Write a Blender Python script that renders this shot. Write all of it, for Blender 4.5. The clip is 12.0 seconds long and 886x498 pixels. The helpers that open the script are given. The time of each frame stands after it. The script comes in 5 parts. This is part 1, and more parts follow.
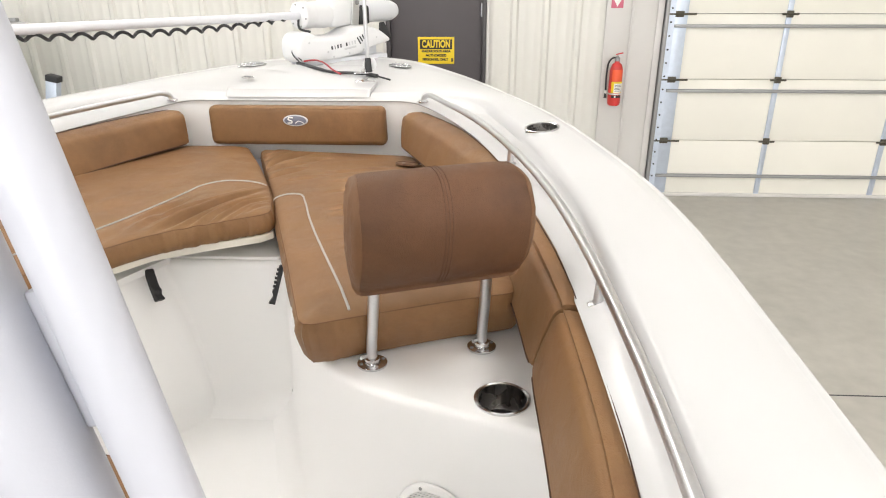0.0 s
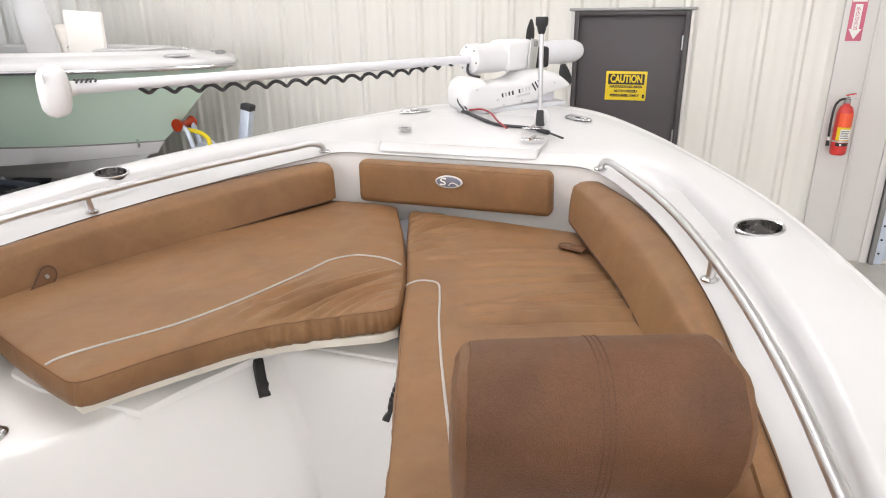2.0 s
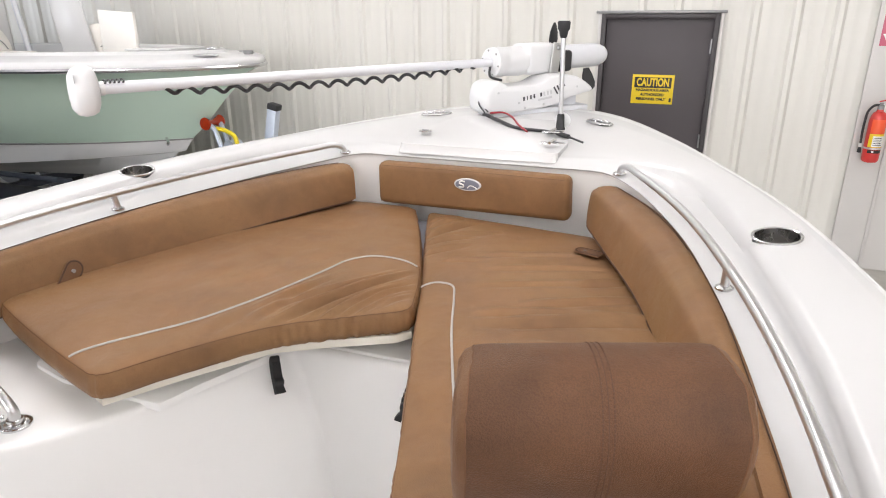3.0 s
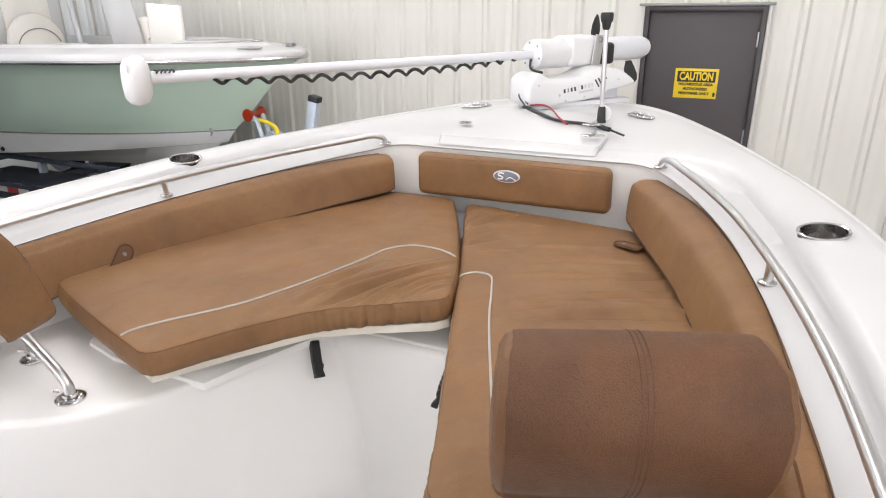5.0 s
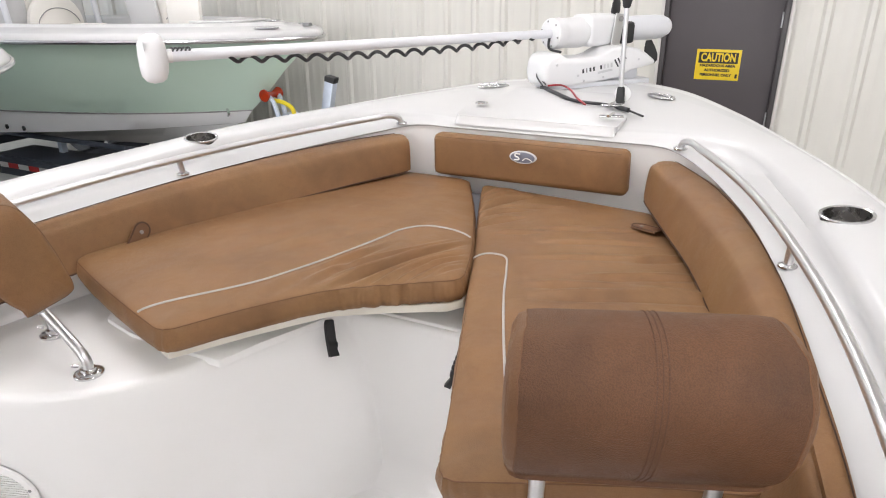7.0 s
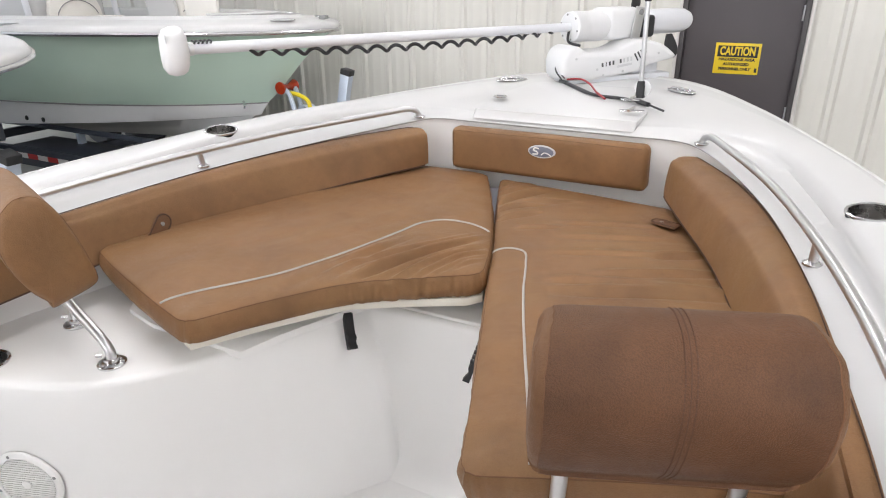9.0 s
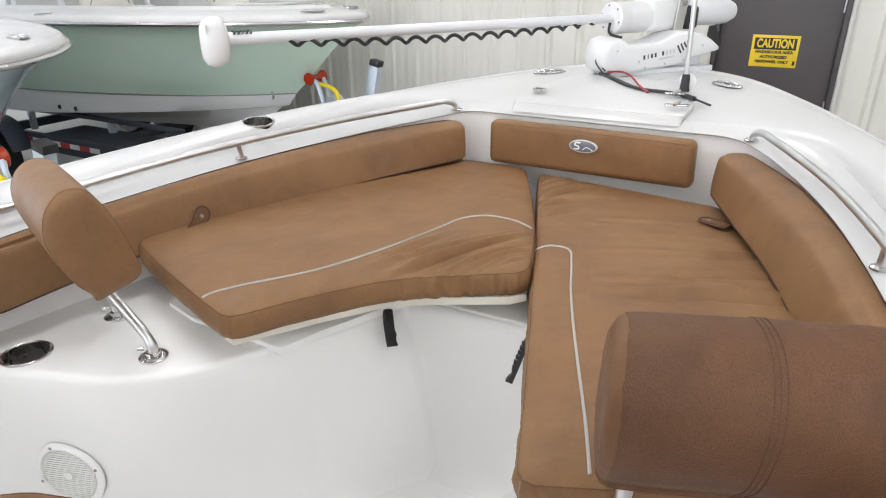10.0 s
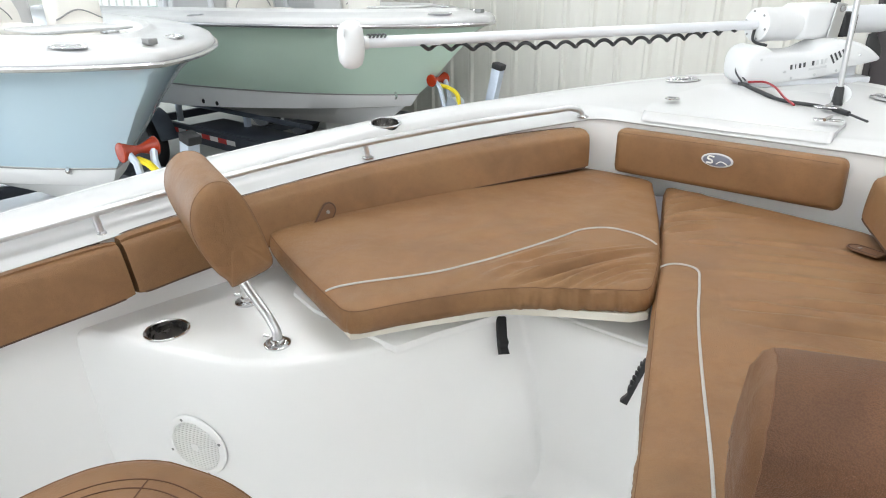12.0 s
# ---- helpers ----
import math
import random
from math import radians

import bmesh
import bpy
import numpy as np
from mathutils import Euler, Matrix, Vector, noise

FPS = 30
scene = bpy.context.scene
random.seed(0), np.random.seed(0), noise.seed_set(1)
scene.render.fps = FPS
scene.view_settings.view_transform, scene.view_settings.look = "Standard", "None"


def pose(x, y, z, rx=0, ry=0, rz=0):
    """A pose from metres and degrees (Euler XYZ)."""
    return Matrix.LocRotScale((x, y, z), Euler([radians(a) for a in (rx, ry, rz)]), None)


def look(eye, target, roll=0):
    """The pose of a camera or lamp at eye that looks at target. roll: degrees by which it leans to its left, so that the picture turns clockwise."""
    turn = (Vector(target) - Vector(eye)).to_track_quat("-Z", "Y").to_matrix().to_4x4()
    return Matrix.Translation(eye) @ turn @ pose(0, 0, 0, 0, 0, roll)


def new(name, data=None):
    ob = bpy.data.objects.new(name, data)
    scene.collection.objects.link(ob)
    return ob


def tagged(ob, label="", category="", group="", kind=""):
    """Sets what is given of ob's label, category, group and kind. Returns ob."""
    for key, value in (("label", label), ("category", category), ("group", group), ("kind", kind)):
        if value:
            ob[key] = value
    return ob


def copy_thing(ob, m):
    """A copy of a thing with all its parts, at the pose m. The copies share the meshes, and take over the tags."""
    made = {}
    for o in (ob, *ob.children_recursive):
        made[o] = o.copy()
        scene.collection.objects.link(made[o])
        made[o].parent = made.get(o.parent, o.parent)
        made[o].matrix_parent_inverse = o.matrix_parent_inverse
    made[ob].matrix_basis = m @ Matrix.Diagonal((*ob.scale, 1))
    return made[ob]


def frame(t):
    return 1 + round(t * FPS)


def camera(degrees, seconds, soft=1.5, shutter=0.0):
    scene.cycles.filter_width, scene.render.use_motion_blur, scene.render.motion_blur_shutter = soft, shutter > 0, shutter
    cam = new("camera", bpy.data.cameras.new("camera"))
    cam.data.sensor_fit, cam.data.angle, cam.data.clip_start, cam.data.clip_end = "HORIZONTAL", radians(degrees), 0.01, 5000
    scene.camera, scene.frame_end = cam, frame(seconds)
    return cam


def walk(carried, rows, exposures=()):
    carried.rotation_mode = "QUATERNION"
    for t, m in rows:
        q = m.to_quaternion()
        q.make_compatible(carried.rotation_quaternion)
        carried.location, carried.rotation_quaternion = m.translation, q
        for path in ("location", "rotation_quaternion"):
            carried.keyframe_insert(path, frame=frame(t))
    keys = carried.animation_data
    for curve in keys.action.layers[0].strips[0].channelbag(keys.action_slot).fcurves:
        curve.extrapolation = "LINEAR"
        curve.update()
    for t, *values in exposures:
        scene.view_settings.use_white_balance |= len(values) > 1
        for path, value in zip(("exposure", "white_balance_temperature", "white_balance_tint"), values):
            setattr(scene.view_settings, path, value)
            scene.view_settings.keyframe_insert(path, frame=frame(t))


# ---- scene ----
cam = camera(68.9, 12.0, soft=1.05)
PATH = [
    (0, (0.683, 0.059, 2.072), (0.588, 1.906, 1.31), -0.1),
    (0.5, (0.672, 0.24, 2.103), (0.481, 2.091, 1.37), -0.3),
    (1, (0.593, 0.36, 2.119), (0.221, 2.194, 1.412), -0.3),
    (1.5, (0.593, 0.434, 2.127), (0.064, 2.231, 1.426), -0.5),
    (2, (0.665, 0.48, 2.127), (0.049, 2.251, 1.43), -0.7),
    (2.5, (0.697, 0.488, 2.124), (0.036, 2.243, 1.427), -0.6),
    (3, (0.688, 0.478, 2.135), (0.002, 2.224, 1.441), -0.4),
    (5, (0.686, 0.459, 2.13), (-0.097, 2.157, 1.42), -0.5),
    (5.5, (0.685, 0.466, 2.129), (-0.118, 2.152, 1.414), -0.6),
    (6, (0.689, 0.469, 2.122), (-0.126, 2.142, 1.39), -0.5),
    (6.5, (0.687, 0.464, 2.122), (-0.13, 2.129, 1.373), -0.5),
    (8.5, (0.684, 0.467, 2.122), (-0.153, 2.111, 1.349), -0.5),
    (9, (0.671, 0.458, 2.124), (-0.179, 2.093, 1.346), -0.5),
    (9.5, (0.648, 0.46, 2.125), (-0.226, 2.079, 1.341), -0.6),
    (10, (0.609, 0.464, 2.122), (-0.293, 2.06, 1.321), -0.5),
    (10.5, (0.59, 0.464, 2.122), (-0.372, 2.025, 1.323), -0.6),
    (11, (0.584, 0.47, 2.124), (-0.465, 1.976, 1.329), -0.8),
    (11.5, (0.577, 0.467, 2.124), (-0.543, 1.922, 1.331), -0.8),
    (12, (0.58, 0.46, 2.128), (-0.596, 1.872, 1.337), -0.8),
]
# stops, kelvin, tint
EXPOSURES = [(0, 0.14, 6850, 12), (0.5, 0.21, 6800, 12), (1, 0.16, 6750, 13), (2, 0.07, 6700, 15), (3, 0.04, 6650, 15), (6, 0.01, 6600, 15), (9, -0.07, 6500, 14), (10.5, -0.08, 6380, 10), (12, 0.07, 6300, 8)]
walk(cam, [(t, look(eye, target, roll)) for t, eye, target, roll in PATH], exposures=EXPOSURES)

# ---- world and lights ----
world = bpy.data.worlds.new("world")
scene.world = world
world.use_nodes = True
world.node_tree.nodes["Background"].inputs[0].default_value = (0.9, 0.95, 1.0, 1)
world.node_tree.nodes["Background"].inputs[1].default_value = 0.05
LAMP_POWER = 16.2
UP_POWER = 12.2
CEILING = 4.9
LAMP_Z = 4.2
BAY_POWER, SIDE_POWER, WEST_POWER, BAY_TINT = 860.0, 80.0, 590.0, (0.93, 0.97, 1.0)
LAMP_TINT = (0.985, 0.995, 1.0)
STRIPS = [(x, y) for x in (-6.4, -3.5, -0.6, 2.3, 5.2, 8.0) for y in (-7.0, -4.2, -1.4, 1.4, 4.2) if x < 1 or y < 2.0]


# ---- materials ----
def mat(name, base, rough=0.5, metal=0.0, vary=0.06, scale=6.0, bump=0.0, bump_scale=300.0, grain=0.0, grain_scale=90.0,
        coat=0.0, rough_vary=0.0, per_object=0.0, transmission=0.0, spec=0.5):
    m = bpy.data.materials.new(name)
    m.use_nodes = True
    nt = m.node_tree
    p = nt.nodes["Principled BSDF"]
    p.inputs["Roughness"].default_value = rough
    p.inputs["Metallic"].default_value = metal
    p.inputs["Specular IOR Level"].default_value = spec
    if coat:
        p.inputs["Coat Weight"].default_value = coat
        p.inputs["Coat Roughness"].default_value = 0.06
    if transmission:
        p.inputs["Transmission Weight"].default_value = transmission
    tc = nt.nodes.new("ShaderNodeTexCoord")
    n1 = nt.nodes.new("ShaderNodeTexNoise")
    n1.inputs["Scale"].default_value, n1.inputs["Detail"].default_value = scale, 5
    nt.links.new(tc.outputs["Object"], n1.inputs["Vector"])
    n2 = nt.nodes.new("ShaderNodeTexNoise")
    n2.inputs["Scale"].default_value, n2.inputs["Detail"].default_value = grain_scale, 3
    nt.links.new(tc.outputs["Object"], n2.inputs["Vector"])

    def scaled(sock, amount):
        a = nt.nodes.new("ShaderNodeMath")
        a.operation = "MULTIPLY_ADD"
        nt.links.new(sock, a.inputs[0])
        a.inputs[1].default_value, a.inputs[2].default_value = amount * 2, 1 - amount
        return a.outputs[0]

    value = scaled(n1.outputs["Fac"], vary)
    if grain:
        mul = nt.nodes.new("ShaderNodeMath")
        mul.operation = "MULTIPLY"
        nt.links.new(value, mul.inputs[0])
        nt.links.new(scaled(n2.outputs["Fac"], grain), mul.inputs[1])
        value = mul.outputs[0]
    if per_object:
        oi = nt.nodes.new("ShaderNodeObjectInfo")
        mul = nt.nodes.new("ShaderNodeMath")
        mul.operation = "MULTIPLY"
        nt.links.new(value, mul.inputs[0])
        nt.links.new(scaled(oi.outputs["Random"], per_object), mul.inputs[1])
        value = mul.outputs[0]
    hsv = nt.nodes.new("ShaderNodeHueSaturation")
    hsv.inputs["Color"].default_value = (*base, 1)
    nt.links.new(value, hsv.inputs["Value"])
    nt.links.new(hsv.outputs[0], p.inputs["Base Color"])
    if rough_vary:
        a = nt.nodes.new("ShaderNodeMath")
        a.operation = "MULTIPLY_ADD"
        nt.links.new(n1.outputs["Fac"], a.inputs[0])
        a.inputs[1].default_value, a.inputs[2].default_value = rough_vary * 2, rough - rough_vary
        nt.links.new(a.outputs[0], p.inputs["Roughness"])
    if bump:
        n3 = nt.nodes.new("ShaderNodeTexNoise")
        n3.inputs["Scale"].default_value, n3.inputs["Detail"].default_value = bump_scale, 3
        nt.links.new(tc.outputs["Object"], n3.inputs["Vector"])
        b = nt.nodes.new("ShaderNodeBump")
        b.inputs["Strength"].default_value, b.inputs["Distance"].default_value = bump, 0.002
        nt.links.new(n3.outputs["Fac"], b.inputs["Height"])
        nt.links.new(b.outputs[0], p.inputs["Normal"])
    return m


def leather(name, base, rough, cell, depth, mottled, dark=(0.12, 0.045, 0.02), rub=(1.0, 1.0, 1.0), lumps=0.30, pebble=0.0011, gloss=0.36):
    """Marine vinyl with a pebbled grain and a mottled print; rub: the tint of its rubbed patches."""
    m = bpy.data.materials.new(name)
    m.use_nodes = True
    nt = m.node_tree
    p = nt.nodes["Principled BSDF"]
    p.inputs["Roughness"].default_value = rough
    p.inputs["Specular IOR Level"].default_value = gloss
    tc = nt.nodes.new("ShaderNodeTexCoord")

    def noise_at(scale, detail, rough_=0.55, distort=0.0):
        n = nt.nodes.new("ShaderNodeTexNoise")
        n.inputs["Scale"].default_value, n.inputs["Detail"].default_value = scale, detail
        n.inputs["Roughness"].default_value, n.inputs["Distortion"].default_value = rough_, distort
        nt.links.new(tc.outputs["Object"], n.inputs["Vector"])
        return n.outputs["Fac"]

    def ranged(sock, a, b, lo=0.0, hi=1.0):
        n = nt.nodes.new("ShaderNodeMapRange")
        n.inputs["From Min"].default_value, n.inputs["From Max"].default_value = a, b
        n.inputs["To Min"].default_value, n.inputs["To Max"].default_value = lo, hi
        nt.links.new(sock, n.inputs["Value"])
        return n.outputs[0]

    def mixed(fac, a, b):
        n = nt.nodes.new("ShaderNodeMix")
        n.data_type = "RGBA"
        nt.links.new(fac, n.inputs["Factor"])
        for key, v in (("A", a), ("B", b)):
            if isinstance(v, tuple):
                n.inputs[key].default_value = (*v, 1)
            else:
                nt.links.new(v, n.inputs[key])
        return n.outputs["Result"]

    vor = nt.nodes.new("ShaderNodeTexVoronoi")
    vor.inputs["Scale"].default_value = cell
    nt.links.new(tc.outputs["Object"], vor.inputs["Vector"])
    lo, hi = tuple(c * (1 - mottled) for c in base), tuple(min(1, c * (1 + mottled)) for c in base)
    col = mixed(ranged(noise_at(7, 6, 0.62, 0.4), 0.32, 0.68), lo, hi)
    worn = tuple(c * k for c, k in zip(base, rub))
    col = mixed(ranged(noise_at(3.1, 4, 0.6, 0.8), 0.46, 0.72, 0.0, 0.75), col, worn)
    col = mixed(ranged(noise_at(85, 4, 0.7), 0.52, 0.78, 0.0, 0.5), col, tuple(c * 0.80 for c in base))
    col = mixed(ranged(vor.outputs["Distance"], 0.35, 0.75, 0.0, depth), col, dark)
    nt.links.new(col, p.inputs["Base Color"])
    nt.links.new(ranged(noise_at(14, 4), 0.3, 0.7, rough - 0.07, rough + 0.08), p.inputs["Roughness"])
    b = nt.nodes.new("ShaderNodeBump")
    b.invert = True
    b.inputs["Strength"].default_value, b.inputs["Distance"].default_value = 0.45, pebble
    nt.links.new(vor.outputs["Distance"], b.inputs["Height"])
    b2 = nt.nodes.new("ShaderNodeBump")
    b2.inputs["Strength"].default_value, b2.inputs["Distance"].default_value = lumps, 0.006
    nt.links.new(noise_at(22, 4, 0.5, 0.6), b2.inputs["Height"])
    nt.links.new(b2.outputs[0], b.inputs["Normal"])
    nt.links.new(b.outputs[0], p.inputs["Normal"])
    return m


# uneven light is offset in the colour: GELCOAT darkened on deck, LINER raised below
GELCOAT = mat("white gelcoat", (0.605, 0.603, 0.602), 0.24, vary=0.02, scale=3, bump=0.02, bump_scale=14, rough_vary=0.05)
LINER = mat("satin liner gelcoat brightened", (0.90, 0.895, 0.885), 0.30, vary=0.012, scale=1.3, bump=0.04, bump_scale=240, rough_vary=0.04)
TAN = leather("tan vinyl", (0.228, 0.117, 0.050), 0.50, 520, 0.15, 0.17, rub=(1.16, 1.25, 1.22))
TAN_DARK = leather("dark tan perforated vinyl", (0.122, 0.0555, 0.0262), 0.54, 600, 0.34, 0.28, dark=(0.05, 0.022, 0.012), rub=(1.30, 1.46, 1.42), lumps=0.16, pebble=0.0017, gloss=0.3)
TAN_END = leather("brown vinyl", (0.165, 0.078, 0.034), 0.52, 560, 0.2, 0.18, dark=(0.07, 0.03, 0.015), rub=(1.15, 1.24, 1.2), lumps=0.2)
DARK_STITCH = mat("dark brown seam", (0.065, 0.030, 0.017), 0.8, vary=0.1)
SEAM_BROWN = mat("dark brown thread", (0.095, 0.042, 0.022), 0.8, vary=0.15, scale=200)
GREY_VINYL = mat("blue grey vinyl", (0.27, 0.28, 0.32), 0.5, vary=0.12, scale=30, bump=0.1)
OILED = mat("oily dark steel", (0.085, 0.075, 0.055), 0.45, 0.4, vary=0.25, scale=60)
STITCH = mat("brown thread", (0.15, 0.070, 0.032), 0.8, vary=0.1)
PIPING = mat("grey piping cord", (0.44, 0.42, 0.40), 0.6, vary=0.15, scale=300)
STEEL = mat("polished stainless steel", (0.64, 0.64, 0.65), 0.19, 1.0, vary=0.04, rough_vary=0.05)
DARK_STEEL = mat("brushed stainless cup", (0.30, 0.29, 0.28), 0.28, 1.0, vary=0.08, scale=40, rough_vary=0.1)
BLACK = mat("black rubber", (0.018, 0.018, 0.02), 0.55, vary=0.2, bump=0.2)
CORD = mat("black cable sheath", (0.02, 0.02, 0.022), 0.35, vary=0.15)
RED_WIRE = mat("red wire", (0.32, 0.022, 0.03), 0.4)
WHITE_PLASTIC = mat("white plastic", (0.71, 0.71, 0.715), 0.32, vary=0.03, bump=0.03, bump_scale=500)
WHITE_PAINT = mat("white powder coat", (0.67, 0.68, 0.71), 0.28, vary=0.02, bump=0.05, bump_scale=400)
LEG_PAINT = mat("pale grey powder coat", (0.50, 0.51, 0.56), 0.42, vary=0.03, bump=0.05, bump_scale=400)
RAIL_STEEL = mat("satin stainless steel", (0.66, 0.66, 0.67), 0.33, 1.0, vary=0.04, rough_vary=0.04)
ALUMINIUM = mat("brushed aluminium", (0.62, 0.62, 0.63), 0.35, 1.0, vary=0.05)
GREY_PRINT = mat("dark grey print", (0.05, 0.05, 0.055), 0.5)
PALE_PRINT = mat("pale grey print", (0.55, 0.55, 0.56), 0.5)
BOARD = mat("cream seat board", (0.78, 0.75, 0.66), 0.4, vary=0.05)
WALL = mat("painted steel wall panel", (0.70, 0.685, 0.64), 0.42, vary=0.035, scale=1.3, bump=0.02, bump_scale=40, rough_vary=0.06, grain=0.01)
CEIL = mat("white ceiling liner", (0.82, 0.82, 0.81), 0.6, vary=0.03, scale=1)
TRIM = mat("light trim steel", (0.62, 0.60, 0.58), 0.45, vary=0.04, scale=3)
CONCRETE = mat("polished concrete", (0.43, 0.41, 0.37), 0.33, vary=0.20, scale=1.6, grain=0.16, grain_scale=9, bump=0.06, bump_scale=60, rough_vary=0.1)
DOOR_PAINT = mat("dark brown door paint", (0.060, 0.050, 0.055), 0.48, vary=0.08, scale=5, bump=0.04, bump_scale=150, rough_vary=0.05)
DOOR_FRAME = mat("dark bronze frame", (0.035, 0.028, 0.03), 0.4, vary=0.06)
SIGN_YELLOW = mat("yellow sign", (0.80, 0.58, 0.02), 0.45, vary=0.05)
SIGN_BLACK = mat("black print", (0.02, 0.018, 0.015), 0.5)
PANEL_CREAM = mat("cream garage panel", (0.80, 0.775, 0.70), 0.5, vary=0.04, scale=2, bump=0.02)
GALVANISED = mat("galvanised steel", (0.56, 0.62, 0.72), 0.42, 0.55, vary=0.12, scale=20, rough_vary=0.08)
GREY_STEEL = mat("dull grey steel", (0.30, 0.30, 0.30), 0.5, 0.5, vary=0.1)
RED = mat("red enamel", (0.60, 0.035, 0.03), 0.28, vary=0.05, coat=0.3)
ORANGE_RED = mat("orange red label", (0.80, 0.10, 0.03), 0.4)
PAPER = mat("white label", (0.75, 0.75, 0.72), 0.5, vary=0.05)
PINK = mat("faded red sign", (0.55, 0.12, 0.19), 0.45, vary=0.05)
AMBER = mat("amber polyurethane", (0.38, 0.034, 0.008), 0.22, vary=0.12, coat=0.2)
YELLOW = mat("yellow strap", (0.80, 0.63, 0.02), 0.6, vary=0.08)
GREEN_HULL = mat("seafoam green gelcoat", (0.64, 0.81, 0.70), 0.12, vary=0.02, scale=2, coat=0.4)
BLUE_HULL = mat("ice blue gelcoat", (0.54, 0.69, 0.79), 0.12, vary=0.02, scale=2, coat=0.4)
BOTTOM_WHITE = mat("white hull bottom", (0.86, 0.86, 0.87), 0.25, vary=0.03)
CREAM_VINYL = mat("cream vinyl", (0.78, 0.755, 0.71), 0.5, vary=0.05, bump=0.1)
TRAILER_STEEL = mat("dark trailer steel", (0.075, 0.085, 0.11), 0.4, 0.5, vary=0.15)
TAPE_RED = mat("red reflective tape", (0.55, 0.03, 0.03), 0.35)
TAPE_WHITE = mat("white reflective tape", (0.75, 0.75, 0.75), 0.35)
BADGE_GREY = mat("grey badge enamel", (0.17, 0.18, 0.23), 0.3)
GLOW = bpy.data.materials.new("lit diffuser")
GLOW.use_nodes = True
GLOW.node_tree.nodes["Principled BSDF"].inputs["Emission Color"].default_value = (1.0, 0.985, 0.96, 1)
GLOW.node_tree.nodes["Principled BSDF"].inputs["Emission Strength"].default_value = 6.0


# ---- mesh helpers ----
def thing(name, label, category, group="", kind="", at=None):
    e = new(name)
    e.empty_display_size = 0.1
    if at is not None:
        e.matrix_world = at if isinstance(at, Matrix) else Matrix.Translation(at)
    return tagged(e, label, category, group, kind)


def link_mesh(name, bm, material, parent=None, label="", angle=38, smooth=True):
    me = bpy.data.meshes.new(name)
    bmesh.ops.recalc_face_normals(bm, faces=bm.faces[:])
    bm.to_mesh(me)
    bm.free()
    for f in me.polygons:
        f.use_smooth = smooth
    if smooth:
        me.set_sharp_from_angle(angle=radians(angle))
    for one in material if isinstance(material, (list, tuple)) else [material]:
        me.materials.append(one)
    ob = new(name, me)
    if parent is not None:
        ob.parent = parent
    if label:
        ob["label"] = label
    return ob


def part(name, bm, material, parent, label="", angle=38, smooth=True):
    """Links a bmesh as one mesh object under a thing or a part, in the parent's own space."""
    return link_mesh(name, bm, material, parent, label, angle, smooth)


def structure(name, bm, material, label="", category="", angle=38, smooth=True):
    ob = link_mesh(name, bm, material, None, label, angle, smooth)
    return tagged(ob, label, category, "", "structure")


def cr(points, n=8, closed=False):
    """A smooth curve through the points, n steps from one to the next."""
    p = [np.array(q, float) for q in points]
    out = []
    k = len(p)
    for i in range(k if closed else k - 1):
        p1, p2 = p[i], p[(i + 1) % k]
        p0 = p[i - 1] if (i or closed) else 2 * p1 - p2
        p3 = p[(i + 2) % k] if (closed or i + 2 < k) else 2 * p2 - p1
        t1 = max(np.linalg.norm(p1 - p0), 1e-9) ** 0.5
        t2 = t1 + max(np.linalg.norm(p2 - p1), 1e-9) ** 0.5
        t3 = t2 + max(np.linalg.norm(p3 - p2), 1e-9) ** 0.5
        for j in range(n):
            t = t1 + (t2 - t1) * j / n
            a1 = (t1 - t) / t1 * p0 + t / t1 * p1
            a2 = (t2 - t) / (t2 - t1) * p1 + (t - t1) / (t2 - t1) * p2
            a3 = (t3 - t) / (t3 - t2) * p2 + (t - t2) / (t3 - t2) * p3
            b1 = (t2 - t) / t2 * a1 + t / t2 * a2
            b2 = (t3 - t) / (t3 - t1) * a2 + (t - t1) / (t3 - t1) * a3
            out.append((t2 - t) / (t2 - t1) * b1 + (t - t1) / (t2 - t1) * b2)
    if not closed:
        out.append(p[-1])
    return out


def loft(rings, closed=False, bm=None, cap_ends=False, mat_of=None):
    """Quads between rings of the same number of points."""
    bm = bm or bmesh.new()
    vs = [[bm.verts.new(tuple(float(c) for c in p)) for p in r] for r in rings]
    n = len(rings[0])
    for i in range(len(vs) - 1):
        for j in range(n if closed else n - 1):
            q = (vs[i][j], vs[i][(j + 1) % n], vs[i + 1][(j + 1) % n], vs[i + 1][j])
            try:
                f = bm.faces.new(q)
                if mat_of:
                    f.material_index = mat_of(i, j)
            except ValueError:
                pass
    if cap_ends:
        for r in (vs[0], vs[-1]):
            try:
                bm.faces.new(r)
            except ValueError:
                pass
    return bm


def tube(points, r, n=12, bm=None, closed=False):
    """A round bar along the points; r: a radius, or one for each point."""
    pts = [Vector(tuple(p)) for p in points]
    rs = [r] * len(pts) if not hasattr(r, "__len__") else r
    rings, side = [], None
    for i, p in enumerate(pts):
        a = pts[i - 1] if (i or closed) else p
        b = pts[(i + 1) % len(pts)] if (closed or i + 1 < len(pts)) else p
        d = (b - a).normalized()
        if side is None:
            side = d.orthogonal().normalized()
        side = (side - d * side.dot(d)).normalized()
        up = d.cross(side)
        rings.append([p + rs[i] * (math.cos(2 * math.pi * k / n) * side + math.sin(2 * math.pi * k / n) * up) for k in range(n)])
    if closed:
        rings.append(rings[0])
    return loft(rings, True, bm, cap_ends=not closed)


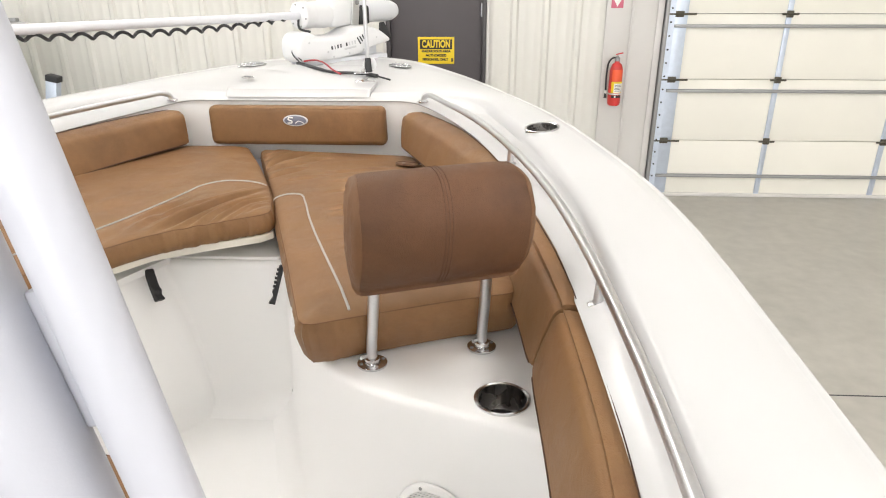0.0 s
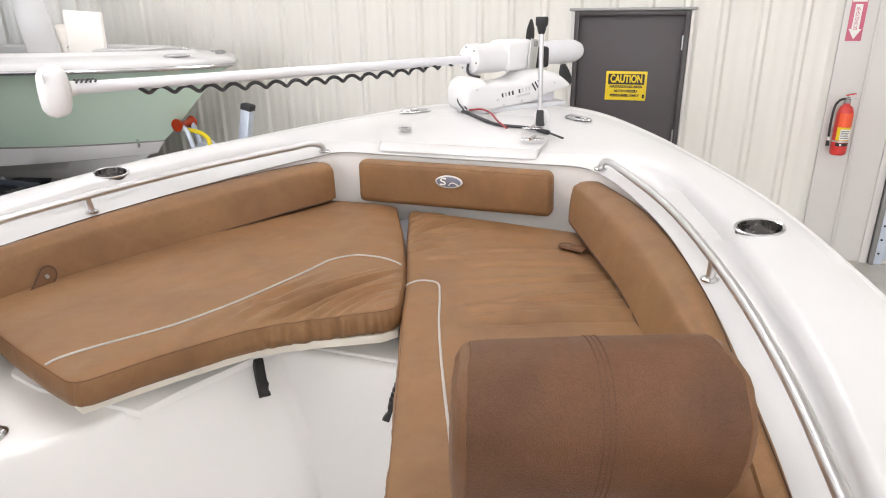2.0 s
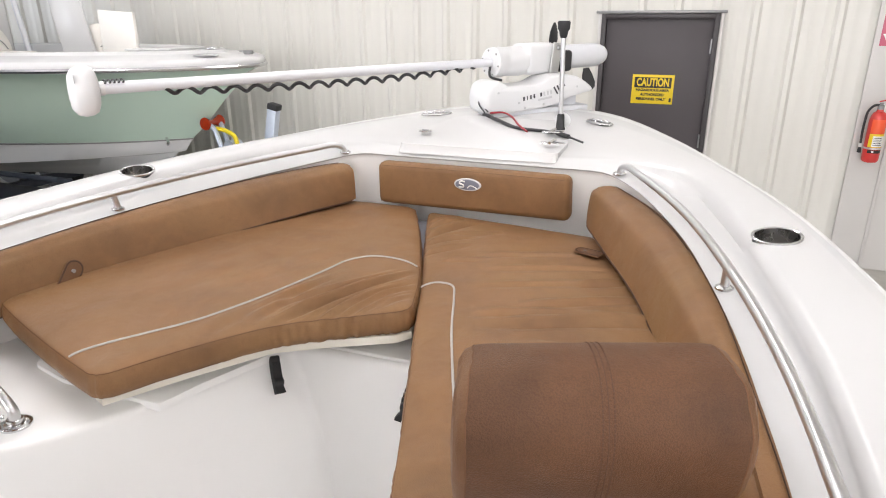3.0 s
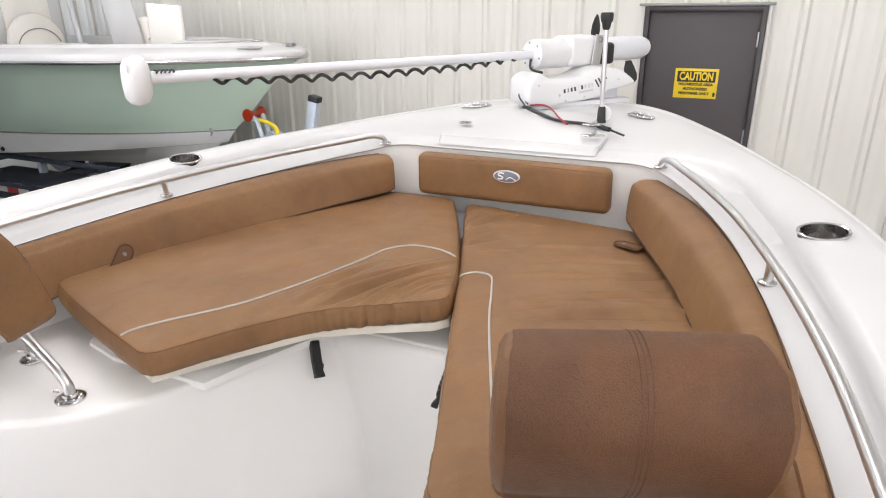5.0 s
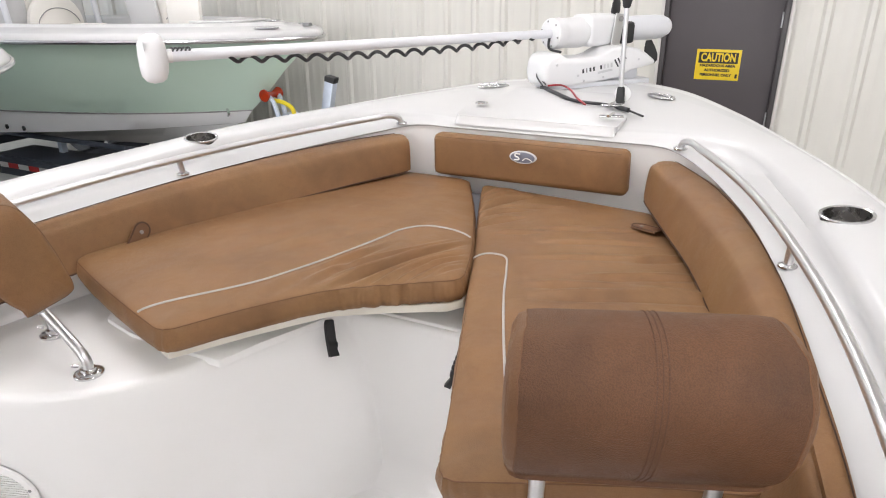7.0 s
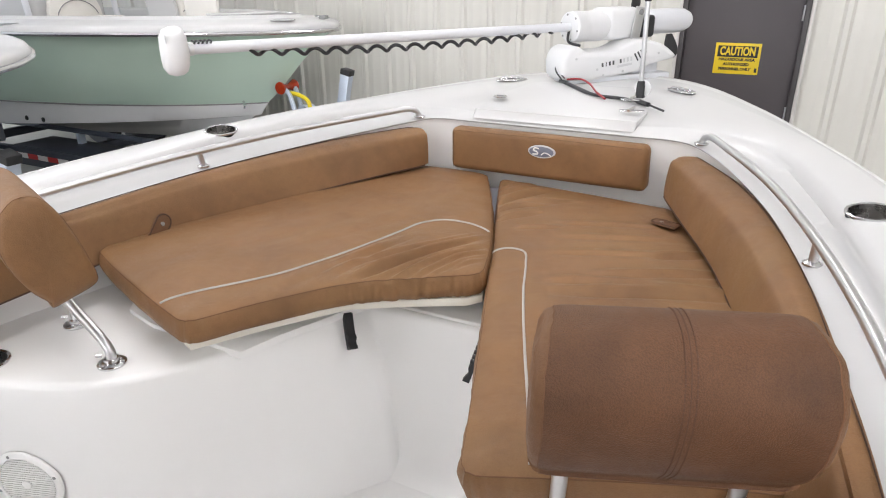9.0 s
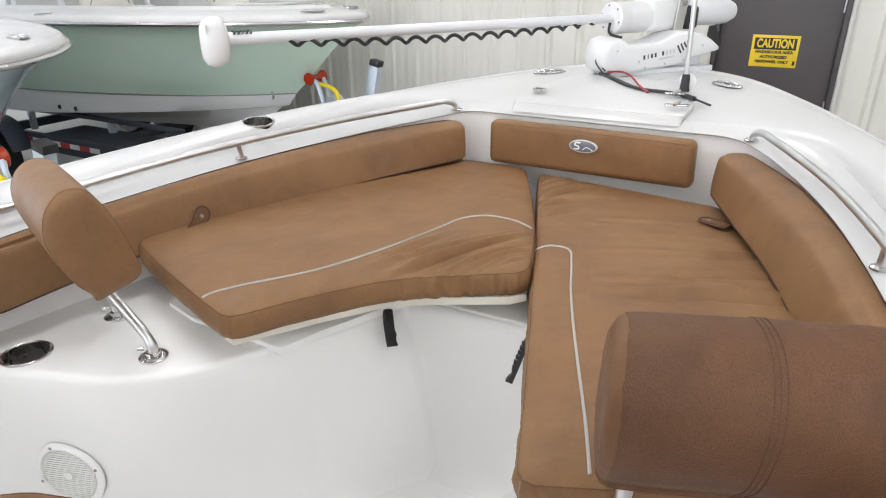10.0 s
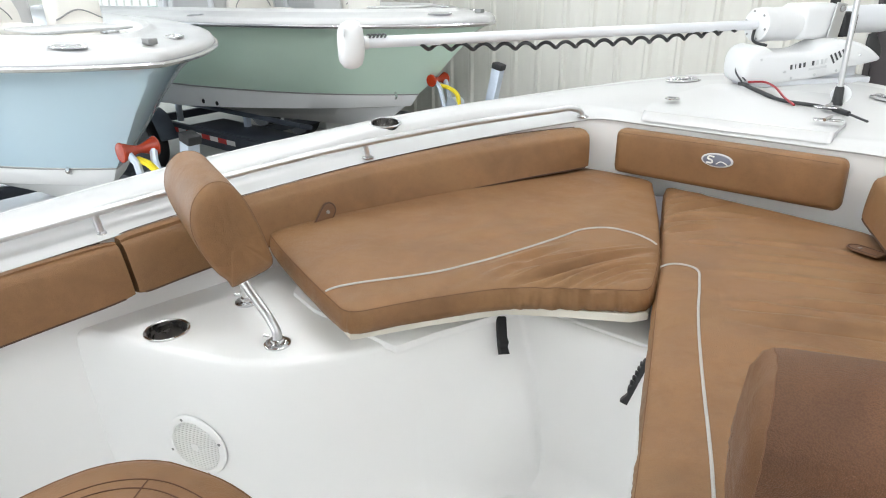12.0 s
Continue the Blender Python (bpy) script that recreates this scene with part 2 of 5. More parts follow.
def box(sx, sy, sz, at=(0, 0, 0), bevel=0.0, segs=2, bm=None, m=None):
    b = bmesh.new()
    bmesh.ops.create_cube(b, size=1)
    bmesh.ops.scale(b, vec=(sx, sy, sz), verts=b.verts)
    if bevel:
        bmesh.ops.bevel(b, geom=b.edges[:], offset=bevel, segments=segs, profile=0.5, affect="EDGES")
    if m is not None:
        bmesh.ops.transform(b, matrix=m, verts=b.verts)
    bmesh.ops.translate(b, vec=at, verts=b.verts)
    return merge(bm, b)


def merge(bm, b):
    if bm is None:
        return b
    me = bpy.data.meshes.new("scratch")
    b.to_mesh(me)
    b.free()
    bm.from_mesh(me)
    bpy.data.meshes.remove(me)
    return bm


def lathe(profile, n=32, bm=None, m=None, caps=True):
    """Turns (radius, height) pairs round z."""
    rings = [[(r * math.cos(2 * math.pi * k / n), r * math.sin(2 * math.pi * k / n), z) for k in range(n)] for r, z in profile]
    b = loft(rings, True, None, cap_ends=caps)
    if m is not None:
        bmesh.ops.transform(b, matrix=m, verts=b.verts)
    return merge(bm, b)


def prism(outline, z0, z1, bevel=0.0, segs=3, bottom=True):
    """A slab from a plan outline; bevel rounds the top edge."""
    bm = bmesh.new()
    top = [bm.verts.new((x, y, z1)) for x, y in outline]
    low = [bm.verts.new((x, y, z0)) for x, y in outline]
    f = bm.faces.new(top)
    if bottom:
        bm.faces.new(low[::-1])
    n = len(top)
    for i in range(n):
        bm.faces.new((top[i], low[i], low[(i + 1) % n], top[(i + 1) % n]))
    if bevel:
        bmesh.ops.bevel(bm, geom=list(f.edges), offset=bevel, segments=segs, profile=0.5, affect="EDGES")
    return bm


def round_poly(pts, r, n=5):
    """A plan outline with its corners rounded."""
    out = []
    for i, p in enumerate(pts):
        p, a, b = (np.array(q, float) for q in (p, pts[i - 1], pts[(i + 1) % len(pts)]))
        p0, p1 = p + (a - p) / np.linalg.norm(a - p) * r, p + (b - p) / np.linalg.norm(b - p) * r
        out += [tuple((1 - t) ** 2 * p0 + 2 * t * (1 - t) * p + t * t * p1) for t in np.linspace(0, 1, n)]
    return out


def aim(origin, direction, up=(0, 0, 1)):
    """A frame whose x runs along direction."""
    x = Vector(direction).normalized()
    z = (Vector(up) - x * Vector(up).dot(x)).normalized()
    y = z.cross(x)
    return Matrix(((x.x, y.x, z.x, origin[0]), (x.y, y.y, z.y, origin[1]), (x.z, y.z, z.z, origin[2]), (0, 0, 0, 1)))


def words(name, body, size, m, material, parent, label="", squeeze=1.0, align="CENTER", spacing=1.0, bold=0.0):
    cu = bpy.data.curves.new(name, "FONT")
    cu.body, cu.size, cu.align_x, cu.align_y, cu.extrude, cu.space_character, cu.offset = body, size, align, "CENTER", 0.0006, spacing, bold
    tmp = bpy.data.objects.new("scratch", cu)
    scene.collection.objects.link(tmp)
    bpy.context.view_layer.update()
    me = bpy.data.meshes.new_from_object(tmp.evaluated_get(bpy.context.evaluated_depsgraph_get()))
    bpy.data.objects.remove(tmp)
    me.materials.clear()
    me.materials.append(material)
    me.transform(m @ Matrix.Diagonal((squeeze, 1, 1, 1)))
    ob = new(name, me)
    ob.parent = parent
    if label:
        ob["label"] = label
    return ob


def skew(x, y):
    """The boat lies a little askew to the axes."""
    return x + 0.03 * (y - 1.75)


# ---- building shell ----
WALL_Y = 6.70
DOOR_X0, DOOR_X1, DOOR_TOP = -0.205, 0.765, 2.095
GATE_X0, GATE_X1, GATE_TOP = 2.52, 6.2, 3.05


def ribbed(x0, x1, z0, z1):
    """Steel wall panel: a tall rib every foot and two low ones between."""
    prof = []
    period, k0 = 0.305, 1.035
    k = math.floor((x0 - k0) / period) - 1
    while k0 + k * period < x1 + period:
        c = k0 + k * period
        for dx, d in ((-0.042, 0), (-0.018, 0.024), (0.018, 0.024), (0.042, 0), (0.084, 0), (0.094, 0.0028), (0.112, 0.0028), (0.122, 0),
                      (0.183, 0), (0.193, 0.0028), (0.211, 0.0028), (0.221, 0)):
            prof.append((c + dx, d))
        k += 1
    prof = [(x, d) for x, d in prof if x0 < x < x1]
    prof = [(x0, 0)] + prof + [(x1, 0)]
    return loft([[(x, WALL_Y - d, z) for x, d in prof] for z in (z0, z1)])


bm = ribbed(-15, DOOR_X0 - 0.02, 0, CEILING)
merge(bm, ribbed(DOOR_X0 - 0.02, DOOR_X1 + 0.02, DOOR_TOP + 0.02, CEILING))
merge(bm, ribbed(DOOR_X1 + 0.02, GATE_X0 - 0.14, 0, CEILING))
merge(bm, ribbed(GATE_X0 - 0.14, GATE_X1 + 0.14, GATE_TOP + 0.1, CEILING))
merge(bm, ribbed(GATE_X1 + 0.14, 9, 0, CEILING))
structure("wall_north", bm, WALL, "off-white ribbed steel wall panelling", "wall", angle=20)
bm = box(15 + DOOR_X0, 0.15, CEILING, ((DOOR_X0 - 15) / 2, WALL_Y + 0.08, CEILING / 2))
merge(bm, box(GATE_X0 - DOOR_X1, 0.15, CEILING, ((GATE_X0 + DOOR_X1) / 2, WALL_Y + 0.08, CEILING / 2)))
merge(bm, box(DOOR_X1 - DOOR_X0, 0.15, CEILING - DOOR_TOP, ((DOOR_X0 + DOOR_X1) / 2, WALL_Y + 0.08, (CEILING + DOOR_TOP) / 2)))
merge(bm, box(GATE_X1 - GATE_X0, 0.15, CEILING - GATE_TOP, ((GATE_X0 + GATE_X1) / 2, WALL_Y + 0.08, (CEILING + GATE_TOP) / 2)))
merge(bm, box(9 - GATE_X1, 0.15, CEILING, ((9 + GATE_X1) / 2, WALL_Y + 0.08, CEILING / 2)))
structure("wall_core", bm, TRIM, "plain wall behind the panelling", "wall", smooth=False)
# unseen east bay, added with its lamp as fill light
SIDE_Y0, SIDE_Y1, SIDE_TOP = -5.5, 1.0, 3.6
bm = box(0.15, SIDE_Y0 + 11, CEILING, (9.07, (SIDE_Y0 - 11) / 2, CEILING / 2))
merge(bm, box(0.15, 7 - SIDE_Y1, CEILING, (9.07, (7 + SIDE_Y1) / 2, CEILING / 2)))
merge(bm, box(0.15, SIDE_Y1 - SIDE_Y0, CEILING - SIDE_TOP, (9.07, (SIDE_Y0 + SIDE_Y1) / 2, (CEILING + SIDE_TOP) / 2)))
structure("wall_east", bm, WALL, "off-white steel side wall with an added bay", "wall", smooth=False)
lamp = bpy.data.lights.new("side_daylight", "AREA")
lamp.shape, lamp.size, lamp.size_y, lamp.energy, lamp.color = "RECTANGLE", SIDE_Y1 - SIDE_Y0, SIDE_TOP, SIDE_POWER, BAY_TINT
new("side_daylight", lamp).matrix_world = pose(9.05, (SIDE_Y0 + SIDE_Y1) / 2, SIDE_TOP / 2, 90, 0, 90)
# unseen west bay, added with its lamp to lift floor and hull undersides
WEST_Y0, WEST_Y1, WEST_TOP = -4.0, 5.5, 3.6
bm = box(0.15, WEST_Y0 + 11, CEILING, (-15.07, (WEST_Y0 - 11) / 2, CEILING / 2))
merge(bm, box(0.15, 7 - WEST_Y1, CEILING, (-15.07, (7 + WEST_Y1) / 2, CEILING / 2)))
merge(bm, box(0.15, WEST_Y1 - WEST_Y0, CEILING - WEST_TOP, (-15.07, (WEST_Y0 + WEST_Y1) / 2, (CEILING + WEST_TOP) / 2)))
structure("wall_west", bm, WALL, "off-white steel side wall with an added bay", "wall", smooth=False)
lamp = bpy.data.lights.new("west_daylight", "AREA")
lamp.shape, lamp.size, lamp.size_y, lamp.energy, lamp.color = "RECTANGLE", WEST_Y1 - WEST_Y0, WEST_TOP, WEST_POWER, (0.82, 0.91, 1.0)
new("west_daylight", lamp).matrix_world = pose(-15.05, (WEST_Y0 + WEST_Y1) / 2, WEST_TOP / 2, 90, 0, -90)
BAY_X0, BAY_X1, BAY_TOP = -3.0, 3.4, 3.6
bm = box(BAY_X0 + 15, 0.15, CEILING, ((BAY_X0 - 15) / 2, -9.07, CEILING / 2))
merge(bm, box(9 - BAY_X1, 0.15, CEILING, ((9 + BAY_X1) / 2, -9.07, CEILING / 2)))
merge(bm, box(BAY_X1 - BAY_X0, 0.15, CEILING - BAY_TOP, ((BAY_X0 + BAY_X1) / 2, -9.07, (CEILING + BAY_TOP) / 2)))
structure("wall_south", bm, WALL, "off-white steel rear wall with an open bay", "wall", smooth=False)
# daylight through the open bay
lamp = bpy.data.lights.new("bay_daylight", "AREA")
lamp.shape, lamp.size, lamp.size_y, lamp.energy, lamp.color = "RECTANGLE", BAY_X1 - BAY_X0, BAY_TOP, BAY_POWER, BAY_TINT
new("bay_daylight", lamp).matrix_world = pose((BAY_X0 + BAY_X1) / 2, -9.05, BAY_TOP / 2, 90)
structure("ceiling", box(24.4, 16.2, 0.12, (-3, -1.15, CEILING + 0.06)), CEIL, "white ceiling of the hall", "ceiling", smooth=False)
structure("floor", box(24.4, 16.2, 0.2, (-3, -1.15, -0.1)), CONCRETE, "worn grey polished concrete floor", "floor", smooth=False)

for k, y in enumerate((3.10, -1.5)):
    structure("floor_joint", box(24, 0.008, 0.003, (-3, y, 0.0005)), GREY_PRINT, "dark saw-cut joint in the concrete floor", "floor joint", smooth=False)
for k, x in enumerate((-4.2, 7.4)):
    structure("floor_joint", box(0.008, 16, 0.003, (x, -1.15, 0.0005)), GREY_PRINT, "dark saw-cut joint in the concrete floor", "floor joint", smooth=False)

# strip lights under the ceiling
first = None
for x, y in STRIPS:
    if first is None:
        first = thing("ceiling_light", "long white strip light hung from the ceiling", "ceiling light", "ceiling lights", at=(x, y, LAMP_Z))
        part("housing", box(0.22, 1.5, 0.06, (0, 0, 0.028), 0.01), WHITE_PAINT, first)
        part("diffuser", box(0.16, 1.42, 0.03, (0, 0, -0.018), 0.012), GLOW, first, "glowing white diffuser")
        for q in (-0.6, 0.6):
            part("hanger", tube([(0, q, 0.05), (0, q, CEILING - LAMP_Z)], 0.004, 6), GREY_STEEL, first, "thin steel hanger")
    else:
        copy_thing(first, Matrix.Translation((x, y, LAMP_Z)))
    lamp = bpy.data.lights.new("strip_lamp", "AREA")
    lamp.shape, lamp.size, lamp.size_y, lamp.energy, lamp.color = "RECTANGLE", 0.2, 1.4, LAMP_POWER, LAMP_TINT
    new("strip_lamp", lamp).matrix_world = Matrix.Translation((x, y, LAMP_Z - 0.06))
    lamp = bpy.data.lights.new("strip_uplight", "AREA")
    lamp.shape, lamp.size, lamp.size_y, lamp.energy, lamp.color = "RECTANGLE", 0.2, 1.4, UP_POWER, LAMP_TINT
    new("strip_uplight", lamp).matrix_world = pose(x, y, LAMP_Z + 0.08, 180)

# personnel door with its caution sign
door = thing("door_1", "closed dark brown steel door with a yellow caution sign", "door", kind="structure", at=(DOOR_X0, WALL_Y, 0))
DW = DOOR_X1 - DOOR_X0
part("leaf", box(DW - 0.08, 0.045, DOOR_TOP - 0.05, (DW / 2, 0.0, (DOOR_TOP - 0.05) / 2 + 0.008), 0.003), DOOR_PAINT, door)
bm = box(0.042, 0.11, DOOR_TOP, (0.019, -0.012, DOOR_TOP / 2), 0.004)
merge(bm, box(0.042, 0.11, DOOR_TOP, (DW - 0.019, -0.012, DOOR_TOP / 2), 0.004))
merge(bm, box(DW - 0.07, 0.11, 0.042, (DW / 2, -0.012, DOOR_TOP - 0.021), 0.004))
part("door_frame", bm, DOOR_FRAME, door)
bm = box(0.03, 0.05, DOOR_TOP + 0.02, (-0.018, -0.03, DOOR_TOP / 2), 0.004)
merge(bm, box(0.03, 0.05, DOOR_TOP + 0.02, (DW + 0.018, -0.03, DOOR_TOP / 2), 0.004))
part("casing", bm, TRIM, door, "pale grey steel edge trim")
part("drip_cap", box(DW + 0.1, 0.07, 0.022, (DW / 2, -0.045, DOOR_TOP + 0.014), 0.004), GREY_STEEL, door, "grey steel drip cap")
for z in (0.25, 1.02, 1.83):
    part("hinge", tube([(DW - 0.045, -0.034, z - 0.06), (DW - 0.045, -0.034, z + 0.06)], 0.009, 10), ALUMINIUM, door, "bright steel butt hinge")
knob = part("lever_handle", lathe([(0.03, 0), (0.03, 0.008), (0.012, 0.012), (0.012, 0.05)], 20, m=pose(0.11, -0.024, 0.98, 90)), ALUMINIUM, door)
part("grip", box(0.11, 0.015, 0.02, (0.155, -0.07, 0.98), 0.005), ALUMINIUM, knob)

sign = thing("caution_sign", "yellow and black caution sign fixed to the door", "sign", at=(0.278, WALL_Y - 0.024, 1.457))
SW, SH = 0.358, 0.254
part("plate", box(SW, 0.003, SH, (0, -0.0015, 0), 0.001), SIGN_YELLOW, sign)
part("header_field", box(0.316, 0.001, 0.092, (0, -0.0036, 0.058)), SIGN_BLACK, sign, smooth=False)
FLAT = pose(0, -0.0046, 0, 90)
words("lettering", "CAUTION", 0.094, FLAT @ Matrix.Translation((0, 0.058, 0)), SIGN_YELLOW, sign, squeeze=0.655, bold=0.0035)
for text, z, sq in (("HAZARDOUS AREA", -0.008, 1.08), ("AUTHORIZED", -0.047, 1.08), ("PERSONNEL ONLY", -0.086, 1.0)):
    words("lettering", text, 0.030, FLAT @ Matrix.Translation((-0.008 if "ONLY" in text else 0, z, 0)), SIGN_BLACK, sign, squeeze=sq, bold=0.0016)
part("fine_print", box(0.018, 0.001, 0.034, (0.158, -0.0036, -0.09)), SIGN_BLACK, sign, smooth=False)

# flat steel column cover beside the gate
bm = box(0.235, 0.03, CEILING, (2.02, WALL_Y - 0.03, CEILING / 2), 0.004)
merge(bm, box(0.02, 0.05, CEILING, (2.145, WALL_Y - 0.035, CEILING / 2), 0.004))
merge(bm, box(0.27, 0.020, CEILING, (2.275, WALL_Y - 0.028, CEILING / 2), 0.003))
structure("trim_column", bm, TRIM, "flat pinkish grey steel column cover", "trim")

# fire extinguisher
ext = thing("fire_extinguisher", "red fire extinguisher with a yellow label hung on the column", "fire extinguisher", at=(2.03, WALL_Y - 0.135, 0.955))
part("cylinder", lathe([(0.0, 0.006), (0.05, 0.0), (0.060, 0.012), (0.062, 0.03), (0.062, 0.33), (0.056, 0.36), (0.045, 0.39), (0.025, 0.405), (0.022, 0.42)], 28), RED, ext)
part("neck_valve", lathe([(0.02, 0.418), (0.024, 0.42), (0.024, 0.45), (0.014, 0.455), (0.014, 0.47)], 16), GREY_STEEL, ext)
part("handle", box(0.070, 0.018, 0.010, (0.016, 0, 0.488), 0.004, m=pose(0, 0, 0, 0, -14)), RED, ext, "red carrying handle")
lever = part("lever", box(0.075, 0.016, 0.006, (0.030, 0, 0.458), 0.002, m=pose(0, 0, 0, 0, 8)), ALUMINIUM, ext)
part("safety_pin", tube(cr([(0.01, -0.012, 0.47), (0.03, -0.02, 0.478), (0.036, -0.022, 0.465), (0.022, -0.018, 0.455)], 5), 0.0022, 6), ALUMINIUM, lever)
hose = part("hose", tube(cr([(-0.015, 0, 0.452), (-0.05, -0.015, 0.448), (-0.08, -0.012, 0.41), (-0.090, -0.005, 0.33), (-0.090, 0, 0.22), (-0.086, 0.0, 0.135)], 6), 0.009, 10), BLACK, ext)
part("hose_clip", lathe([(0.0125, 0.115), (0.0135, 0.118), (0.0135, 0.142), (0.0125, 0.145)], 14, m=Matrix.Translation((-0.086, 0, 0))), PAPER, hose, "white hose collar")
part("nozzle", tube([(-0.086, 0, 0.118), (-0.085, 0, 0.07)], [0.010, 0.015], 12), BLACK, ext)
part("strap", lathe([(0.0635, 0.108), (0.0645, 0.108), (0.0645, 0.122), (0.0635, 0.122)], 28), ALUMINIUM, ext, "bright steel strap")


def wrap(r, a0, a1, z0, z1, n=10):
    ring = [(r * math.cos(radians(a0 + (a1 - a0) * k / n)), r * math.sin(radians(a0 + (a1 - a0) * k / n))) for k in range(n + 1)]
    return loft([[(x, y, z) for x, y in ring] for z in (z0, z1)])


part("red_label", wrap(0.0628, 225, 330, 0.235, 0.345), ORANGE_RED, ext, "orange red instruction label")
part("yellow_label", wrap(0.0628, 225, 340, 0.125, 0.232), SIGN_YELLOW, ext, "yellow rating label")
part("white_label", wrap(0.0634, 250, 335, 0.13, 0.215), PAPER, ext, "white inspection label")
part("black_label", wrap(0.0632, 232, 330, 0.078, 0.104), SIGN_BLACK, ext, "black maker label")
part("label_oval", wrap(0.0636, 258, 272, 0.083, 0.099), PAPER, ext, "small white oval")
for k in range(5):
    part("print_bar", wrap(0.0638, 256, 318 - 6 * (k % 3), 0.142 + 0.014 * k, 0.147 + 0.014 * k), GREY_PRINT, ext)

# arrow sign over the extinguisher
arrow = thing("extinguisher_sign", "faded red sign with a white arrow on the column", "sign", at=(1.998, WALL_Y - 0.047, 2.03))
part("plate", box(0.112, 0.003, 0.36, (0, 0, 0), 0.001), PINK, arrow)
bm = bmesh.new()
vs = [bm.verts.new((x, -0.0026, z)) for x, z in ((-0.026, 0.095), (0.026, 0.095), (0.026, -0.09), (0.045, -0.09), (0, -0.168), (-0.045, -0.09), (-0.026, -0.09))]
bm.faces.new(vs)
part("arrow", bm, PAPER, arrow, "white arrow pointing down", smooth=False)
part("header_field", box(0.1, 0.001, 0.058, (0, -0.0026, 0.142)), PAPER, arrow, smooth=False)
words("lettering", "FIRE", 0.05, pose(0, -0.0036, 0.142, 90), PINK, arrow, squeeze=0.8)
words("lettering", "EXTINGUISHER", 0.036, pose(0, -0.0036, -0.01, 90) @ pose(0, 0, 0, 0, 0, 90), PINK, arrow, squeeze=0.7)

# sectional gate
gate = thing("door_2", "closed cream sectional overhead door with galvanised hardware", "garage door", kind="structure", at=(GATE_X0, WALL_Y - 0.03, 0))
GW = GATE_X1 - GATE_X0
for z0, z1 in ((0.03, 0.585), (0.59, 1.19), (1.195, 1.795), (1.80, 2.40), (2.405, 3.03)):
    part("panel", box(GW - 0.04, 0.04, z1 - z0, (GW / 2, 0.03, (z0 + z1) / 2), 0.005), PANEL_CREAM, gate)
for z in (0.225, 1.085, 1.69, 2.3, 2.95):
    part("strut", box(GW - 0.06, 0.05, 0.028, (GW / 2, -0.015, z), 0.006), GREY_STEEL, gate, "grey horizontal stiffener")
for x in (1.09, 2.24, 3.38):
    part("stile", box(0.05, 0.018, 3.0, (x, 0.002, 1.52), 0.004), GALVANISED, gate, "bluish galvanised stile")
for z in (0.588, 1.192, 1.797, 2.402):
    for x in (1.09, 2.24, 3.38):
        hinge = part("hinge", box(0.062, 0.022, 0.062, (x, -0.014, z), 0.006), OILED, gate, "oily dark steel hinge")
        part("pin", tube([(x - 0.075, -0.026, z), (x + 0.075, -0.026, z)], 0.010, 8), OILED, hinge)
    roller = part("roller_bracket", box(0.10, 0.024, 0.055, (0.06, -0.016, z), 0.006), OILED, gate, "oily dark steel roller bracket")
    part("roller", lathe([(0.02, -0.012), (0.024, -0.006), (0.024, 0.006), (0.02, 0.012)], 16, m=pose(-0.045, -0.03, z, 0, 90)), GREY_STEEL, roller)
    part("spindle", tube([(-0.05, -0.03, z), (0.22, -0.03, z)], 0.010, 8), OILED, roller)
part("end_stile", box(0.13, 0.02, 3.0, (0.085, 0.0, 1.52), 0.004), GALVANISED, gate, "bluish galvanised end stile")
part("track", box(0.035, 0.07, GATE_TOP, (-0.055, -0.03, GATE_TOP / 2), 0.006), GREY_STEEL, gate, "dark grey vertical track")
bm = bmesh.new()
merge(bm, box(0.07, 0.004, GATE_TOP, (-0.01, -0.035, GATE_TOP / 2)))
angle_iron = part("track_angle", bm, GALVANISED, gate, "punched galvanised angle")
for k in range(24):
    part("bolt", lathe([(0.009, 0), (0.009, 0.006), (0.004, 0.009)], 8, m=pose(-0.01, -0.037, 0.1 + 0.125 * k, 90)), BLACK, angle_iron)
part("bottom_seal", box(GW, 0.06, 0.035, (GW / 2, 0.01, 0.0175), 0.008), TRIM, gate)
bm = box(0.06, 0.05, GATE_TOP + 0.1, (-0.11, -0.0, GATE_TOP / 2), 0.004)
merge(bm, box(GW + 0.3, 0.05, 0.1, (GW / 2, -0.0, GATE_TOP + 0.05), 0.004))
part("jamb", bm, TRIM, gate)

# ---- the boat that the camera stands in ----
# right-hand outlines of the deck moulding, from the stern to the middle of the bow: (half width, y, height)
OUTER = [(1.13, -2.6, 1.545), (1.155, 0.0, 1.575), (1.16, 0.8, 1.596), (1.122, 1.4, 1.630), (1.035, 1.78, 1.655), (0.928, 2.12, 1.676),
         (0.787, 2.44, 1.692), (0.585, 2.83, 1.715), (0.33, 3.16, 1.738), (0.0, 3.31, 1.75)]
STEP = [(0.96, -2.6, 1.575), (0.965, 0.0, 1.59), (0.962, 0.8, 1.612), (0.930, 1.4, 1.648), (0.864, 1.75, 1.673), (0.775, 2.1, 1.690),
        (0.65, 2.40, 1.70), (0.45, 2.52, 1.70), (0.25, 2.50, 1.698), (0.0, 2.50, 1.698)]
LIP = [(0.91, -2.6, 1.53), (0.912, 0.0, 1.54), (0.895, 0.82, 1.558), (0.836, 1.38, 1.594), (0.757, 1.75, 1.618), (0.655, 2.08, 1.633),
       (0.50, 2.385, 1.654), (0.42, 2.445, 1.668), (0.25, 2.45, 1.670), (0.0, 2.45, 1.670)]


def around(right, n=7):
    """The full outline from starboard stern round the bow to port stern."""
    half = cr(right, n)
    full = half + [np.array((-p[0], p[1], p[2])) for p in half[-2::-1]]
    return [np.array((skew(p[0], p[1]), p[1], p[2])) for p in full]


